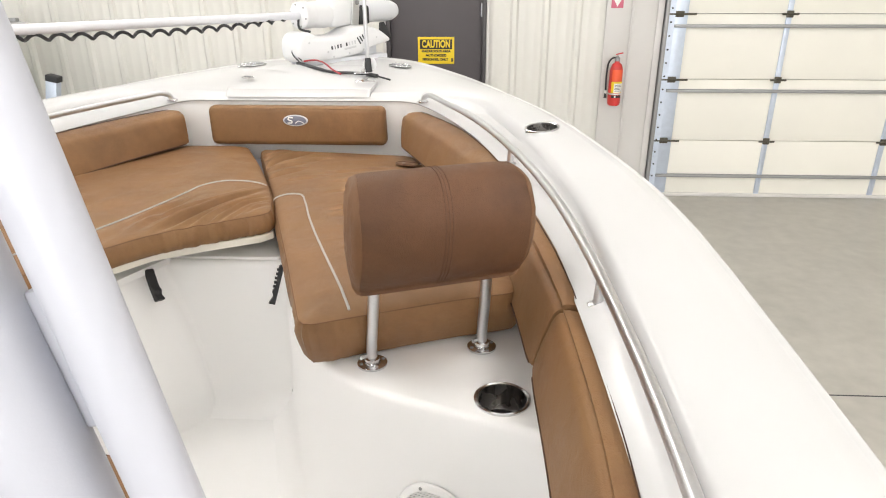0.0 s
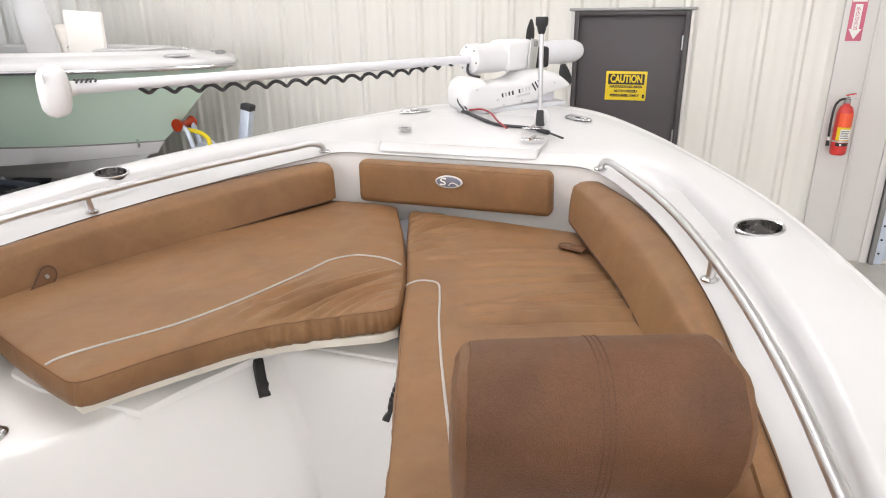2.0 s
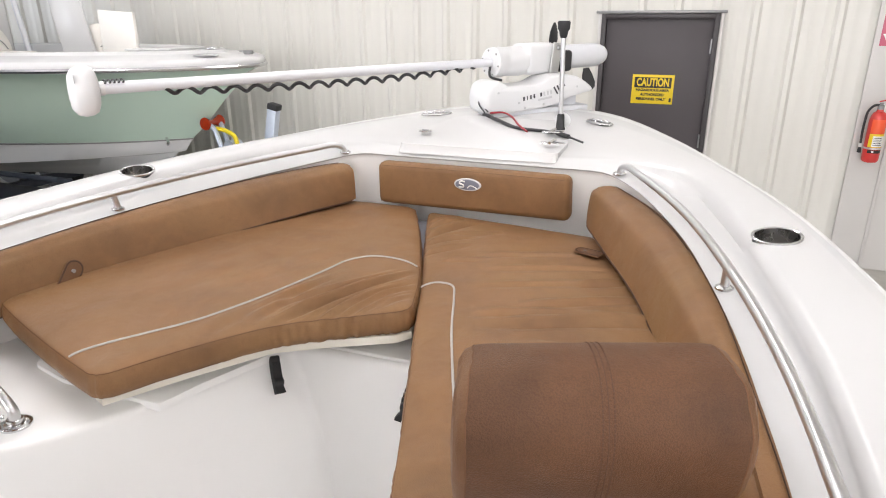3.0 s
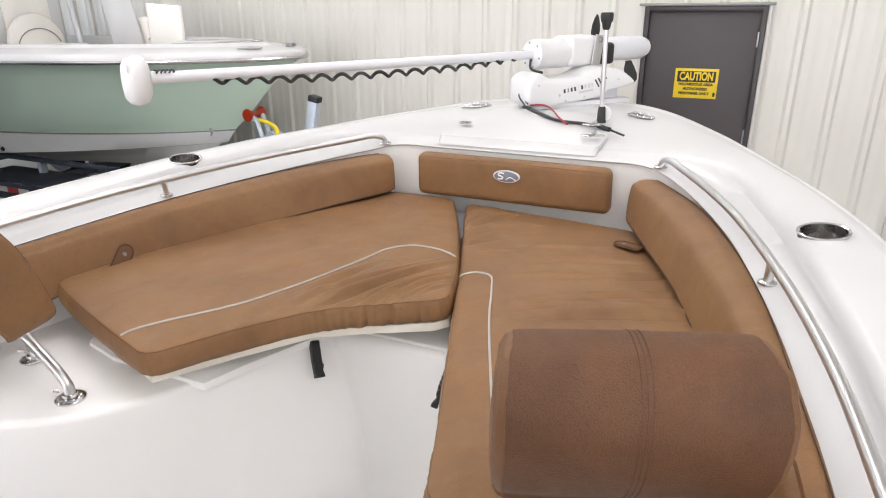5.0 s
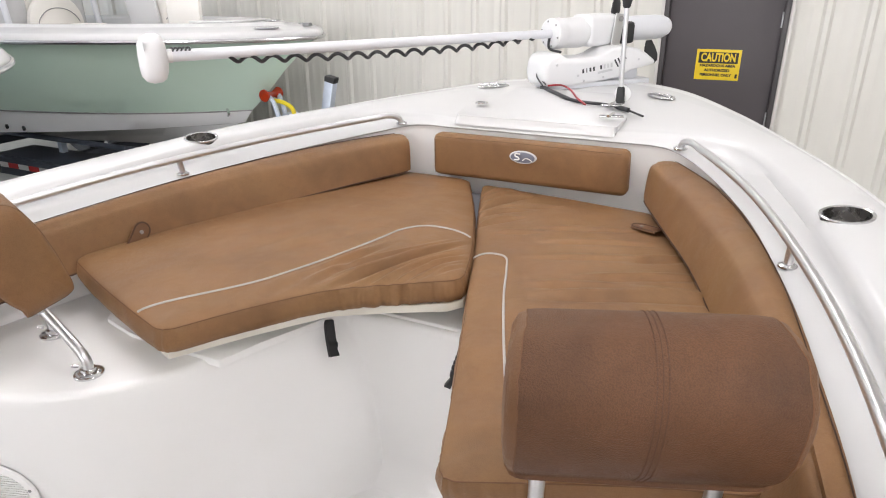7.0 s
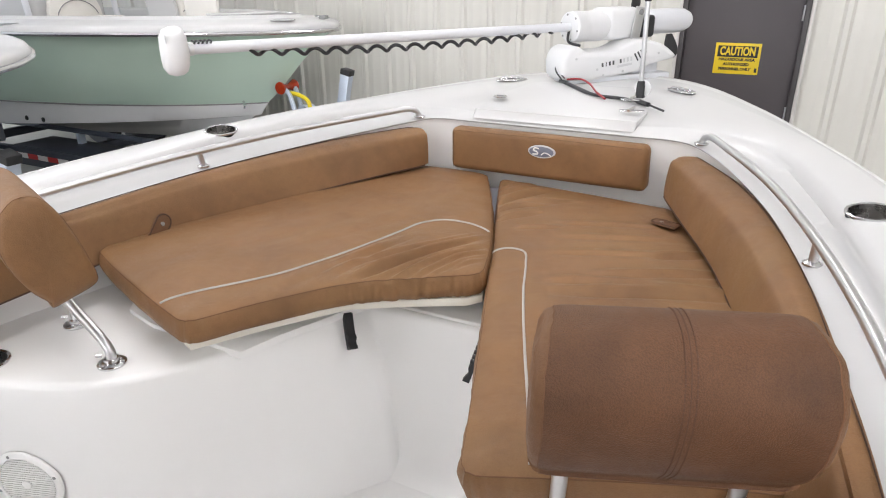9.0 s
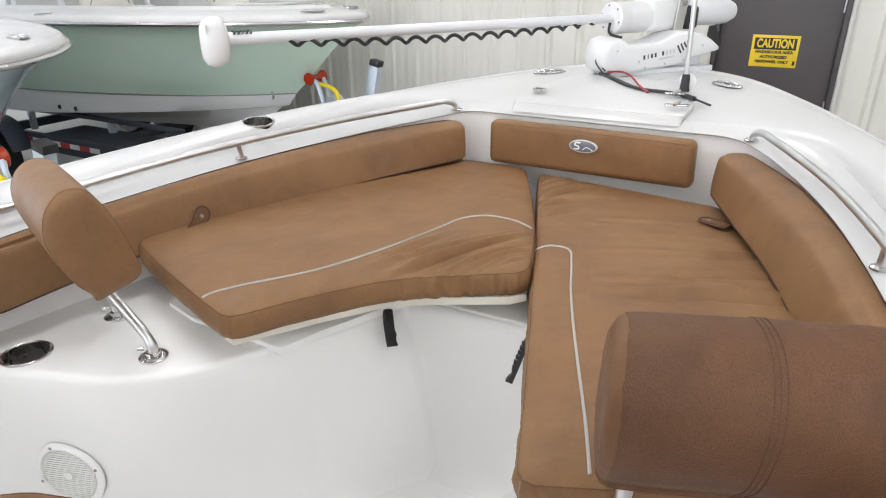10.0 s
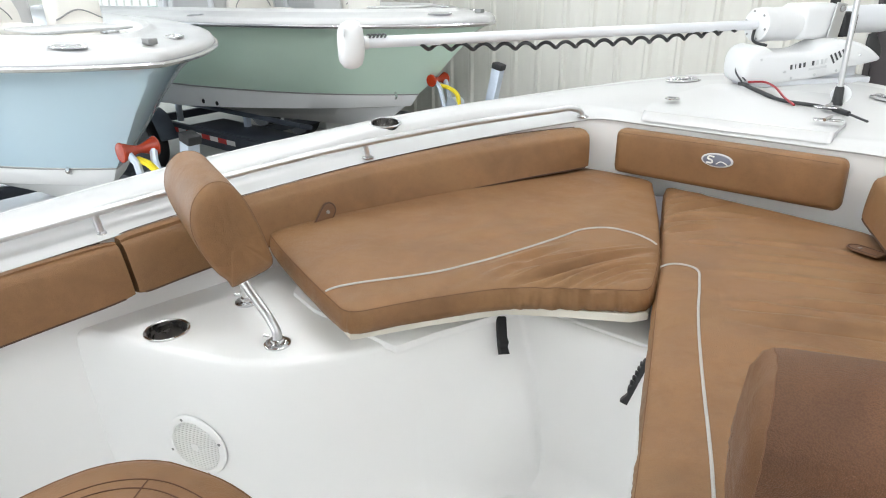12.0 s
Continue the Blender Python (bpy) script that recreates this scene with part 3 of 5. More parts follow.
def between(a, b, t, lift=0.0):
    return [p * (1 - t) + q * t + np.array((0, 0, lift)) for p, q in zip(a, b)]


def moved(ring, out=0.0, dz=0.0, z=None):
    """Pushes an outline outwards in plan and up."""
    res = []
    for i, p in enumerate(ring):
        d = ring[min(i + 1, len(ring) - 1)] - ring[max(i - 1, 0)]
        n = np.array((d[1], -d[0], 0))
        n = n / max(np.linalg.norm(n), 1e-9)
        q = p + n * out
        res.append(np.array((q[0], q[1], p[2] + dz if z is None else z)))
    return res


boat = thing("fishing_boat", "white centre console fishing boat with tan bow seating", "boat", at=(0, 0, 0))
outer, step, lip = around(OUTER), around(STEP), around(LIP)

rings = [moved(outer, 0.012, -0.075), moved(outer, 0.016, -0.045), moved(outer, 0.008, -0.018), moved(outer, -0.012, -0.003)]
for t, lift in ((0.03, 0.0055), (0.055, 0.0085), (0.085, 0.0055), (0.12, 0.0075), (0.27, 0.0135), (0.31, 0.0145), (0.5, 0.0145), (0.7, 0.012), (0.88, 0.006), (0.97, 0.001)):
    rings.append(between(outer, step, t, lift))
low = [np.array((p[0], p[1], min(p[2], q[2] + 0.022))) for p, q in zip(moved(step, -0.02), lip)]
rings += [moved(step, -0.004, -0.003), between(moved(step, -0.010), low, 0.6), low]
rings += [between(low, lip, 0.4), between(low, lip, 0.9), lip, moved(lip, 0.008, -0.006), moved(lip, 0.012, -0.02), moved(lip, 0.012, -0.25)]
inside = len(rings) - 3
# inner faces under the lip take LINER, brightness put into their colour
bm = loft(rings + [rings[0]], mat_of=lambda i, j: 1 if inside <= i < inside + 2 else 0)
for j in (0, -1):
    bm.faces.new([bm.verts.new(tuple(r[j])) for r in rings])
bmesh.ops.remove_doubles(bm, verts=bm.verts, dist=0.0003)
part("deck_moulding", bm, [GELCOAT, LINER], boat, "glossy white gelcoat deck moulding", angle=60)

# hull below the rubbing strake, down to the keel
hull_rings = [moved(outer, 0.006, -0.075), moved(outer, -0.02, -0.2)]
for k, (inset, z) in enumerate(((0.07, 1.25), (0.16, 0.95), (0.26, 0.75), (0.6, 0.55), (1.02, 0.45))):
    ring = []
    for p in outer:
        f = 1 - inset / 1.09
        ring.append(np.array((p[0] * f, p[1] - max(0, p[1] - 0.5) * (0.11 + 0.1 * k) * 0.9, z + max(0, p[1] - 0.8) * (0.05 + 0.05 * k))))
    hull_rings.append(ring)
part("hull", loft(hull_rings), GELCOAT, boat, "glossy white hull", angle=50)
stern = [r[0] for r in hull_rings] + [r[-1] for r in hull_rings[::-1]]
part("transom", loft([[p + np.array((0, d, 0)) for p in stern] for d in (-0.006, 0.1)], True, cap_ends=True), GELCOAT, boat, "white transom")
part("rub_rail", tube(moved(outer, 0.018, -0.062), 0.014, 8), STEEL, boat, "slim stainless rubbing strake")

# liner walls from under the coaming to the sole
liner = [moved(lip, 0.011, -0.24), moved(lip, 0.012, z=1.3), moved(lip, 0.0, z=1.05), moved(lip, -0.02, z=0.93), moved(lip, -0.06, z=0.90)]
part("liner", loft(liner), LINER, boat, "white cockpit liner", angle=60)
bm = prism([(p[0], p[1]) for p in moved(lip, -0.05)], 0.87, 0.90)
part("sole", bm, LINER, boat, "white moulded cockpit sole")

# bow seat moulding with its foot well
EDGE = [(0.97, 0.79), (0.93, 0.885), (0.875, 0.932), (0.80, 0.965), (0.66, 1.012), (0.53, 1.062), (0.44, 1.118), (0.375, 1.19), (0.322, 1.273), (0.285, 1.345), (0.262, 1.40)]
edge = cr([(x, y, 0) for x, y in EDGE], 5) + [np.array((x, y, 0)) for x, y in ((0.215, 1.525), (0.181, 1.610), (0.175, 1.627), (0.172, 1.636), (0.168, 1.643), (0.162, 1.6475), (0.152, 1.6495), (0.08, 1.65), (0.0, 1.65))]
edge = edge + [np.array((-p[0], p[1], 0)) for p in edge[-2::-1]]
edge = [np.array((skew(p[0], p[1]), p[1], 0)) for p in edge]
SEAT_Z = 1.365


def seat_ring(out, z, draft=0.0):
    """The well's outline at a height; draft: how far its port wall leans in at the forward end."""
    return [np.array((q[0] * (1 - (draft if q[0] < 0 else 0.0) * min(1.0, max(0.0, (q[1] - 1.46) / 0.16))), q[1], z)) for q in moved(edge, out)]


rings = [seat_ring(-0.100, 0.894, 0.52), seat_ring(-0.075, 0.9, 0.52), seat_ring(-0.050, 0.91, 0.52), seat_ring(-0.024, 0.932, 0.51), seat_ring(-0.008, 0.965, 0.50),
         seat_ring(0.0, 1.08, 0.42), seat_ring(0.0, 1.2, 0.27), seat_ring(0.001, 1.29, 0.11), seat_ring(0.002, 1.335, 0.02),
         seat_ring(0.0035, 1.350), seat_ring(0.0065, 1.358), seat_ring(0.012, 1.363), seat_ring(0.019, 1.365)]
bm = loft(rings)
back = [p for p in moved(lip, 0.08) if p[1] > 0.79]
inner = seat_ring(0.019, SEAT_Z)
SEAT_CUPS = [(0.740, 1.054), (-0.757, 1.055)]
top = bmesh.new()
loops = [[tuple(p) for p in inner] + [(p[0], p[1], SEAT_Z) for p in back[::-1]]]
loops += [[(x + 0.045 * math.cos(radians(9 * k)), y + 0.045 * math.sin(radians(9 * k)), SEAT_Z) for k in range(40)] for x, y in SEAT_CUPS]
for loop in loops:
    vs = [top.verts.new(p) for p in loop]
    for k in range(len(vs)):
        top.edges.new((vs[k - 1], vs[k]))
bmesh.ops.triangle_fill(top, use_beauty=True, use_dissolve=False, edges=top.edges[:], normal=(0, 0, 1))
merge(bm, top)
bmesh.ops.remove_doubles(bm, verts=bm.verts, dist=0.0005)
part("bow_seat_moulding", bm, LINER, boat, "white moulded bow seat base", angle=50)


def lid(pts, z0, z1, name):
    pts = [(skew(x, y), y) for x, y in pts]
    return part(name, prism(round_poly(pts, 0.006, 3), z0, z1, 0.002, 2), LINER, boat, "white moulded seat locker lid")


PORT_LID = [(-0.70, 1.42), (-0.655, 1.352), (-0.54, 1.326), (-0.266, 1.324), (-0.240, 1.42), (-0.187, 1.56), (-0.150, 1.652),
            (-0.165, 1.70), (-0.25, 1.95), (-0.33, 2.2), (-0.40, 2.25), (-0.50, 2.1), (-0.62, 1.85), (-0.69, 1.6)]
lid(PORT_LID, 1.357, 1.375, "seat_lid")
lid([(-x + 0.022, y) for x, y in PORT_LID][::-1], 1.348, 1.374, "seat_lid")
part("centre_lid", prism([(skew(x, y), y) for x, y in ((-0.15, 1.672), (0.15, 1.672), (0.36, 2.36), (-0.36, 2.36))], 1.362, 1.372, 0.005), LINER, boat, "white moulded seat locker lid")


# ---- cup holders, cleats, speakers ----
def cup_holder(at, r=0.05, tilt=None, name="cup_holder", label="stainless steel cup holder let into the gunwale", depth=0.09):
    t = thing(name, label, "cup holder", "cup holders", at=tilt or Matrix.Translation(at))
    part("flange", lathe([(r * 0.86, -0.004), (r * 0.87, 0.001), (r * 0.94, 0.003), (r, 0.0015), (r, -0.002)], 40, caps=False), STEEL, t, "polished steel rim")
    part("well", lathe([(r * 0.865, 0.0), (r * 0.86, -0.003), (r * 0.815, -depth * 0.55), (r * 0.77, -depth * 0.58), (r * 0.75, -depth), (r * 0.66, -depth - 0.006), (0.001, -depth - 0.006)], 32, caps=False), DARK_STEEL, t, "shaded steel cup")
    return t


def with_hole(body, at, r):
    """Cuts a round hole down into a moulding for a cup."""
    c = bmesh.new()
    bmesh.ops.create_cone(c, cap_ends=True, segments=40, radius1=r, radius2=r, depth=0.26)
    bmesh.ops.translate(c, vec=at, verts=c.verts)
    me = bpy.data.meshes.new("scratch")
    c.to_mesh(me)
    c.free()
    cutter = new("scratch", me)
    md = body.modifiers.new("hole", "BOOLEAN")
    md.operation, md.object, md.solver = "DIFFERENCE", cutter, "EXACT"
    bpy.context.view_layer.update()
    done = bpy.data.meshes.new_from_object(body.evaluated_get(bpy.context.evaluated_depsgraph_get()))
    body.modifiers.clear()
    bpy.data.objects.remove(cutter)
    body.data = done


deck_ob = [o for o in boat.children if o.name.startswith("deck_moulding")][0]
seat_ob = [o for o in boat.children if o.name.startswith("bow_seat_moulding")][0]
CUPS = [(0.872, 1.915, 1.683, 0.05, deck_ob), (-0.862, 1.915, 1.683, 0.05, deck_ob), (*SEAT_CUPS[0], 1.366, 0.052, seat_ob), (*SEAT_CUPS[1], 1.366, 0.052, seat_ob)]
for x, y, z, r, body in CUPS:
    side = 1 if x > 0 else -1
    if z > 1.5:
        bpy.context.view_layer.update()
        at, up = [body.ray_cast(Vector((x, y, 2.2)), Vector((0, 0, -1)))[k] for k in (1, 2)]
        with_hole(body, at, r * 0.93)
        cup_holder(at, r, Matrix.Translation(at + up * 0.001) @ up.to_track_quat("Z", "Y").to_matrix().to_4x4())
    else:
        cup_holder((x, y, z + 0.001), r, name="cup_holder", label="stainless steel cup holder let into the bow seat base")


def cleat(x, y, z, turn):
    t = thing("pull_up_cleat", "flush stainless steel pull-up cleat on the bow deck", "cleat", "deck cleats", at=pose(x, y, z, 0, 0, turn))
    bm = lathe([(0.001, 0.004), (0.030, 0.005), (0.036, 0.0035), (0.037, 0)], 28)
    bmesh.ops.scale(bm, vec=(1.8, 0.9, 0.8), verts=bm.verts)
    part("base_plate", bm, STEEL, t)
    part("horn_bar", tube(cr([(-0.052, 0, 0.004), (-0.03, 0, 0.007), (0.03, 0, 0.007), (0.052, 0, 0.004)], 4), 0.005, 10), STEEL, t)
    for x0 in (-0.02, 0.02):
        part("post", tube([(x0, 0, 0.002), (x0, 0, 0.012)], 0.006, 10), STEEL, t)


cleat(-0.300, 2.935, 1.741, 42)
cleat(0.352, 2.925, 1.741, -42)


def speaker(m):
    t = thing("deck_speaker", "round white marine loudspeaker set in the liner wall", "speaker", "loudspeakers", at=m)
    n = 72
    rim = []
    for f, z in ((0.80, 0.001), (0.81, 0.0075), (0.84, 0.0095), (0.93, 0.0085), (0.985, 0.005), (1.0, 0.0)):
        rim.append([(r * math.cos(a), r * math.sin(a), z) for a in np.linspace(0, 2 * math.pi, n + 1)[:-1] for r in [0.094 * f * (1 + 0.022 * f * math.cos(4 * a - 1.4) ** 3)]])
    # LINER's raised white offsets the shade between the slats
    part("ring", loft(rim, True), LINER, t)
    grille = part("grille", lathe([(0.001, 0.0045), (0.05, 0.004), (0.0755, 0.001)], 36), LINER, t)
    for k in range(-10, 11):
        y = k * 0.0069
        w = math.sqrt(max(0.0745 ** 2 - y * y, 1e-4))
        part("slat", box(2 * w, 0.0042, 0.004, (0, y, 0.0066 - 0.00002 * k * k), 0.001, 1), LINER, grille)
    part("centre_cap", lathe([(0.001, 0.0135), (0.008, 0.013), (0.012, 0.011), (0.0125, 0.006)], 20), LINER, t)
    for k in range(4):
        a = radians(90 * k + 20)
        part("screw", lathe([(0.001, 0.0105), (0.0042, 0.0098), (0.0042, 0.007)], 8, m=Matrix.Translation((0.086 * math.cos(a), 0.086 * math.sin(a), 0))), GREY_STEEL, t)
    return t


for side, x in ((-1, -0.635), (1, 0.605)):
    at, out = [seat_ob.ray_cast(Vector((x + side * -0.12, 0.6, 1.110)), Vector((side * 0.3, 0.95, 0)))[k] for k in (1, 2)]
    out = out if out.y < 0 else -out
    speaker(aim(at + out * 0.002, (0, 0, 1), out) @ pose(0, 0, 0, 0, 0, 90) @ Matrix.Scale(0.88, 4))


# ---- grab rails on the coaming ledge ----
RAIL = [(0.468, 2.438, 1.672), (0.474, 2.432, 1.688), (0.493, 2.405, 1.700), (0.530, 2.345, 1.697), (0.676, 2.046, 1.683), (0.796, 1.674, 1.667), (0.862, 1.404, 1.649), (0.901, 1.151, 1.633),
        (0.923, 0.9, 1.622), (0.934, 0.7, 1.614), (0.937, 0.2, 1.60), (0.93, -0.5, 1.59), (0.928, -0.53, 1.58), (0.928, -0.535, 1.555)]
RAIL_POSTS = [(0.776, 1.748, 1.625), (0.912, 1.03, 1.575), (0.922, 0.2, 1.55)]


def grab_rail(side):
    t = thing("grab_rail", "polished stainless steel grab rail along the coaming", "rail", "grab rails", at=(0, 0, 0))
    put = lambda x, y, z: (skew(side * x, y), y, z)
    part("bar", tube(cr([put(*p) for p in RAIL], 8), 0.0098, 16), RAIL_STEEL, t)
    part("end_flange", lathe([(0.02, 0), (0.02, 0.003), (0.014, 0.006)], 20, m=Matrix.Translation(put(0.468, 2.440, 1.669))), STEEL, t)
    path = cr([put(*p) for p in RAIL], 16)
    for x, y, z in RAIL_POSTS:
        foot = Vector(put(x, y, z))
        head = min((Vector(tuple(p)) for p in path), key=lambda p: abs(p.y - y + 0.012))
        post = part("post", tube([foot, head], 0.0085, 14), RAIL_STEEL, t)
        part("flange", lathe([(0.0175, -0.002), (0.0175, 0.002), (0.014, 0.004), (0.010, 0.006)], 20, m=Matrix.Translation(foot)), STEEL, post)


grab_rail(1)
grab_rail(-1)


# ---- upholstery ----
def coons(a, b, c, d, nu, nv):
    """A grid over the plan patch bounded by a (bottom), b (right), c (top), d (left); a and c run one way, d and b the other."""
    def along(side, n):
        pts = cr([(x, y, 0) for x, y in side], 12)
        s = np.r_[0, np.cumsum([np.linalg.norm(q - p) for p, q in zip(pts, pts[1:])])]
        pts = np.array(pts)
        return np.stack([np.interp(np.linspace(0, s[-1], n + 1), s, pts[:, k]) for k in range(2)], 1)

    A, C, D, B = along(a, nu), along(c, nu), along(d, nv), along(b, nv)
    g = np.zeros((nv + 1, nu + 1, 2))
    for j in range(nv + 1):
        for i in range(nu + 1):
            u, v = i / nu, j / nv
            g[j, i] = (1 - v) * A[i] + v * C[i] + (1 - u) * D[j] + u * B[j] - ((1 - u) * (1 - v) * A[0] + u * (1 - v) * A[-1] + (1 - u) * v * C[0] + u * v * C[-1])
    return g


def pad(grid, z0, z1, folds, puff=0.012, under=None, pleats=None):
    """An upholstered slab over a plan grid: soft top with folds, boxed sides, flat underside."""
    nv, nu = grid.shape[0] - 1, grid.shape[1] - 1
    rim = [(0, i) for i in range(nu)] + [(j, nu) for j in range(nv)] + [(nv, i) for i in range(nu, 0, -1)] + [(j, 0) for j in range(nv, 0, -1)]
    for cj, ci in ((0, 0), (0, nu), (nv, 0), (nv, nu)):
        corner = grid[cj, ci].copy()
        a, b = grid[cj, ci + (12 if ci == 0 else -12)] - corner, grid[cj + (12 if cj == 0 else -12), ci] - corner
        inward = a / np.linalg.norm(a) + b / np.linalg.norm(b)
        grid = grid + 0.0075 * np.exp(-((grid - corner) ** 2).sum(2, keepdims=True) / 0.016 ** 2) * inward
    rim_xy = np.array([grid[j, i] for j, i in rim])
    bm = bmesh.new()
    top = {}
    for j in range(nv + 1):
        for i in range(nu + 1):
            x, y = grid[j, i]
            d = np.sqrt(((rim_xy - (x, y)) ** 2).sum(1).min())
            rise = puff * (1 - math.exp(-d / 0.07)) - 0.006 * math.exp(-d / 0.012)
            top[j, i] = bm.verts.new((x, y, z1 + rise + folds(x, y, d)))
    for j in range(nv):
        for i in range(nu):
            bm.faces.new((top[j, i], top[j, i + 1], top[j + 1, i + 1], top[j + 1, i]))
    loop = [top[k] for k in rim]
    prev = loop
    n = len(loop)
    for k, (out, dz) in enumerate(((0.004, 0.012), (0.008, 0.03), (0.008, 0.5), (0.004, 0.85), (-0.004, 1.0))):
        ring = []
        for q in range(n):
            a, b = rim_xy[q - 1], rim_xy[(q + 1) % n]
            t = (b - a) / max(np.linalg.norm(b - a), 1e-9)
            nx, ny = t[1], -t[0]
            x, y = rim_xy[q]
            zt = loop[q].co.z
            z = zt - dz if dz in (0.012, 0.03) else zt - 0.03 - (zt - 0.03 - z0) * (dz - 0.3) / 0.7
            wob = 0.0025 * noise.noise(Vector((x * 22, y * 22, z * 18)))
            if pleats:
                wob += pleats(x, y) * noise.noise(Vector((x * 75, y * 75, z * 9)))
            tuck = under[0] * (zt - z) / (zt - z0) * max(0.0, min(1.0, (under[1] - y) / 0.1)) if under else 0.0
            ring.append(bm.verts.new((x + nx * (out + wob), y + ny * (out + wob) + tuck, z)))
        for q in range(n):
            bm.faces.new((prev[q], prev[(q + 1) % n], ring[(q + 1) % n], ring[q]))
        prev = ring
    bm.faces.new(prev)
    return bm, [v.co.copy() for v in loop]


def fold_noise(x, y, angle, long, short, seed):
    c, s = math.cos(radians(angle)), math.sin(radians(angle))
    u, v = (x * c + y * s) / long, (-x * s + y * c) / short
    return noise.noise(Vector((u, v, seed)))


def bell(x, y, cx, cy, r):
    return math.exp(-((x - cx) ** 2 + (y - cy) ** 2) / (r * r))


def creases(lines, x, y):
    """Soft ridges of slack vinyl, each with a valley beside it: (x0, y0, x1, y1, width, height)."""
    f = 0.0
    for x0, y0, x1, y1, w, hgt in lines:
        dx, dy = x1 - x0, y1 - y0
        run = math.hypot(dx, dy)
        u = ((x - x0) * dx + (y - y0) * dy) / (run * run)
        v = ((x - x0) * dy - (y - y0) * dx) / run
        v += 0.004 * noise.noise(Vector((x * 12, y * 12, x0 * 9)))
        if -0.15 < u < 1.15 and abs(v) < 5 * w:
            fade = max(0.0, min(1.0, (u + 0.15) / 0.3)) * max(0.0, min(1.0, (1.15 - u) / 0.6))
            f += 1.45 * hgt * fade * (math.exp(-(v / w) ** 2) - 0.8 * math.exp(-((v - 1.5 * w) / (0.75 * w)) ** 2))
    return f


PORT_CREASES = [(-0.168, 1.515, -0.145, 1.70, 0.014, 0.006), (-0.10, 1.56, 0.046, 1.868, 0.010, 0.014), (-0.035, 1.545, 0.070, 1.817, 0.009, 0.013),
                (0.0, 1.595, 0.088, 1.795, 0.009, 0.012), (0.058, 1.665, 0.104, 1.75, 0.009, 0.005), (-0.12, 1.52, -0.06, 1.66, 0.010, 0.006), (-0.23, 1.42, -0.20, 1.55, 0.018, 0.003),
                (-0.14, 1.60, 0.02, 1.86, 0.008, 0.007), (-0.07, 1.535, 0.055, 1.80, 0.007, 0.008), (0.03, 1.62, 0.095, 1.77, 0.007, 0.007), (-0.19, 1.55, -0.11, 1.78, 0.011, 0.005), (-0.36, 1.62, -0.20, 1.95, 0.03, 0.003), (-0.5, 1.5, -0.36, 1.86, 0.035, 0.003)]
STAR_CREASES = [(-0.045, 2.18, 0.07, 2.35, 0.011, 0.012), (-0.018, 2.125, 0.115, 2.22, 0.010, 0.011), (0.015, 2.047, 0.11, 2.13, 0.010, 0.008), (-0.07, 2.265, 0.01, 2.37, 0.010, 0.007),
                (0.34, 1.70, 0.72, 1.86, 0.021, 0.008), (0.38, 1.80, 0.66, 1.95, 0.014, 0.005), (0.46, 1.95, 0.60, 2.05, 0.012, 0.005), (0.42, 1.60, 0.74, 1.66, 0.020, 0.009),
                (-0.09, 2.31, 0.00, 2.41, 0.008, 0.006), (0.0, 2.16, 0.17, 2.27, 0.009, 0.008), (0.24, 1.99, 0.50, 2.09, 0.014, 0.003), (0.26, 1.88, 0.56, 2.01, 0.013, 0.003), (0.20, 2.08, 0.44, 2.16, 0.012, 0.003),
                (0.30, 1.73, 0.52, 1.80, 0.016, 0.006), (0.42, 1.48, 0.72, 1.53, 0.022, 0.008), (0.10, 2.00, 0.20, 2.04, 0.010, 0.005)]


def port_folds(x, y, d):
    return 0.0016 * fold_noise(x, y, 60, 0.35, 0.16, 3) + 0.0007 * fold_noise(x, y, 70, 0.12, 0.05, 8) + 0.72 * creases(PORT_CREASES, x, y) * (1 - 0.85 * math.exp(-d / 0.02))


def star_folds(x, y, d):
    return 0.0018 * fold_noise(x, y, 8, 0.5, 0.12, 5) + 0.0007 * fold_noise(x, y, 20, 0.14, 0.05, 4) + creases(STAR_CREASES, x, y) * (1 - 0.7 * math.exp(-d / 0.02))


def drop_on(tree, pts, lift):
    out = []
    for x, y in pts:
        hit = tree.ray_cast(Vector((x, y, 3)), Vector((0, 0, -1)))[0]
        if hit is not None:
            out.append(hit + Vector((0, 0, lift)))
    return out


from mathutils.bvhtree import BVHTree


def seat_cushion(label, sides, z0, z1, folds, piping, seams, board=None, nu=150, nv=150, under=None, pleats=None):
    t = thing("bow_seat_cushion", label, "cushion", "bow seat cushions", at=(0, 0, 0))
    bm, loop = pad(coons(*sides, nu, nv), z0, z1, folds, under=under, pleats=pleats)
    tree = BVHTree.FromBMesh(bm)
    part("cover", bm, TAN, t, angle=50)
    part("edge_welt", tube([p + Vector((0, 0, -0.001)) for p in loop[::2]], 0.0012, 6, closed=True), STITCH, t, "stitched welt round the top edge")
    if piping:
        part("piping", tube(drop_on(tree, [p[:2] for p in cr([(x, y, 0) for x, y in piping], 10)], 0.001), 0.0027, 8), PIPING, t, "pale grey piping cord")
    for s in seams:
        part("seam", tube(drop_on(tree, [p[:2] for p in cr([(x, y, 0) for x, y in s], 8)], 0.0), 0.0016, 6), STITCH, t, "brown stitched seam")
    if board:
        part("base_board", prism(board, z0 - 0.020, z0 - 0.001, 0.004), BOARD, t, "cream plastic backing board")
    return t


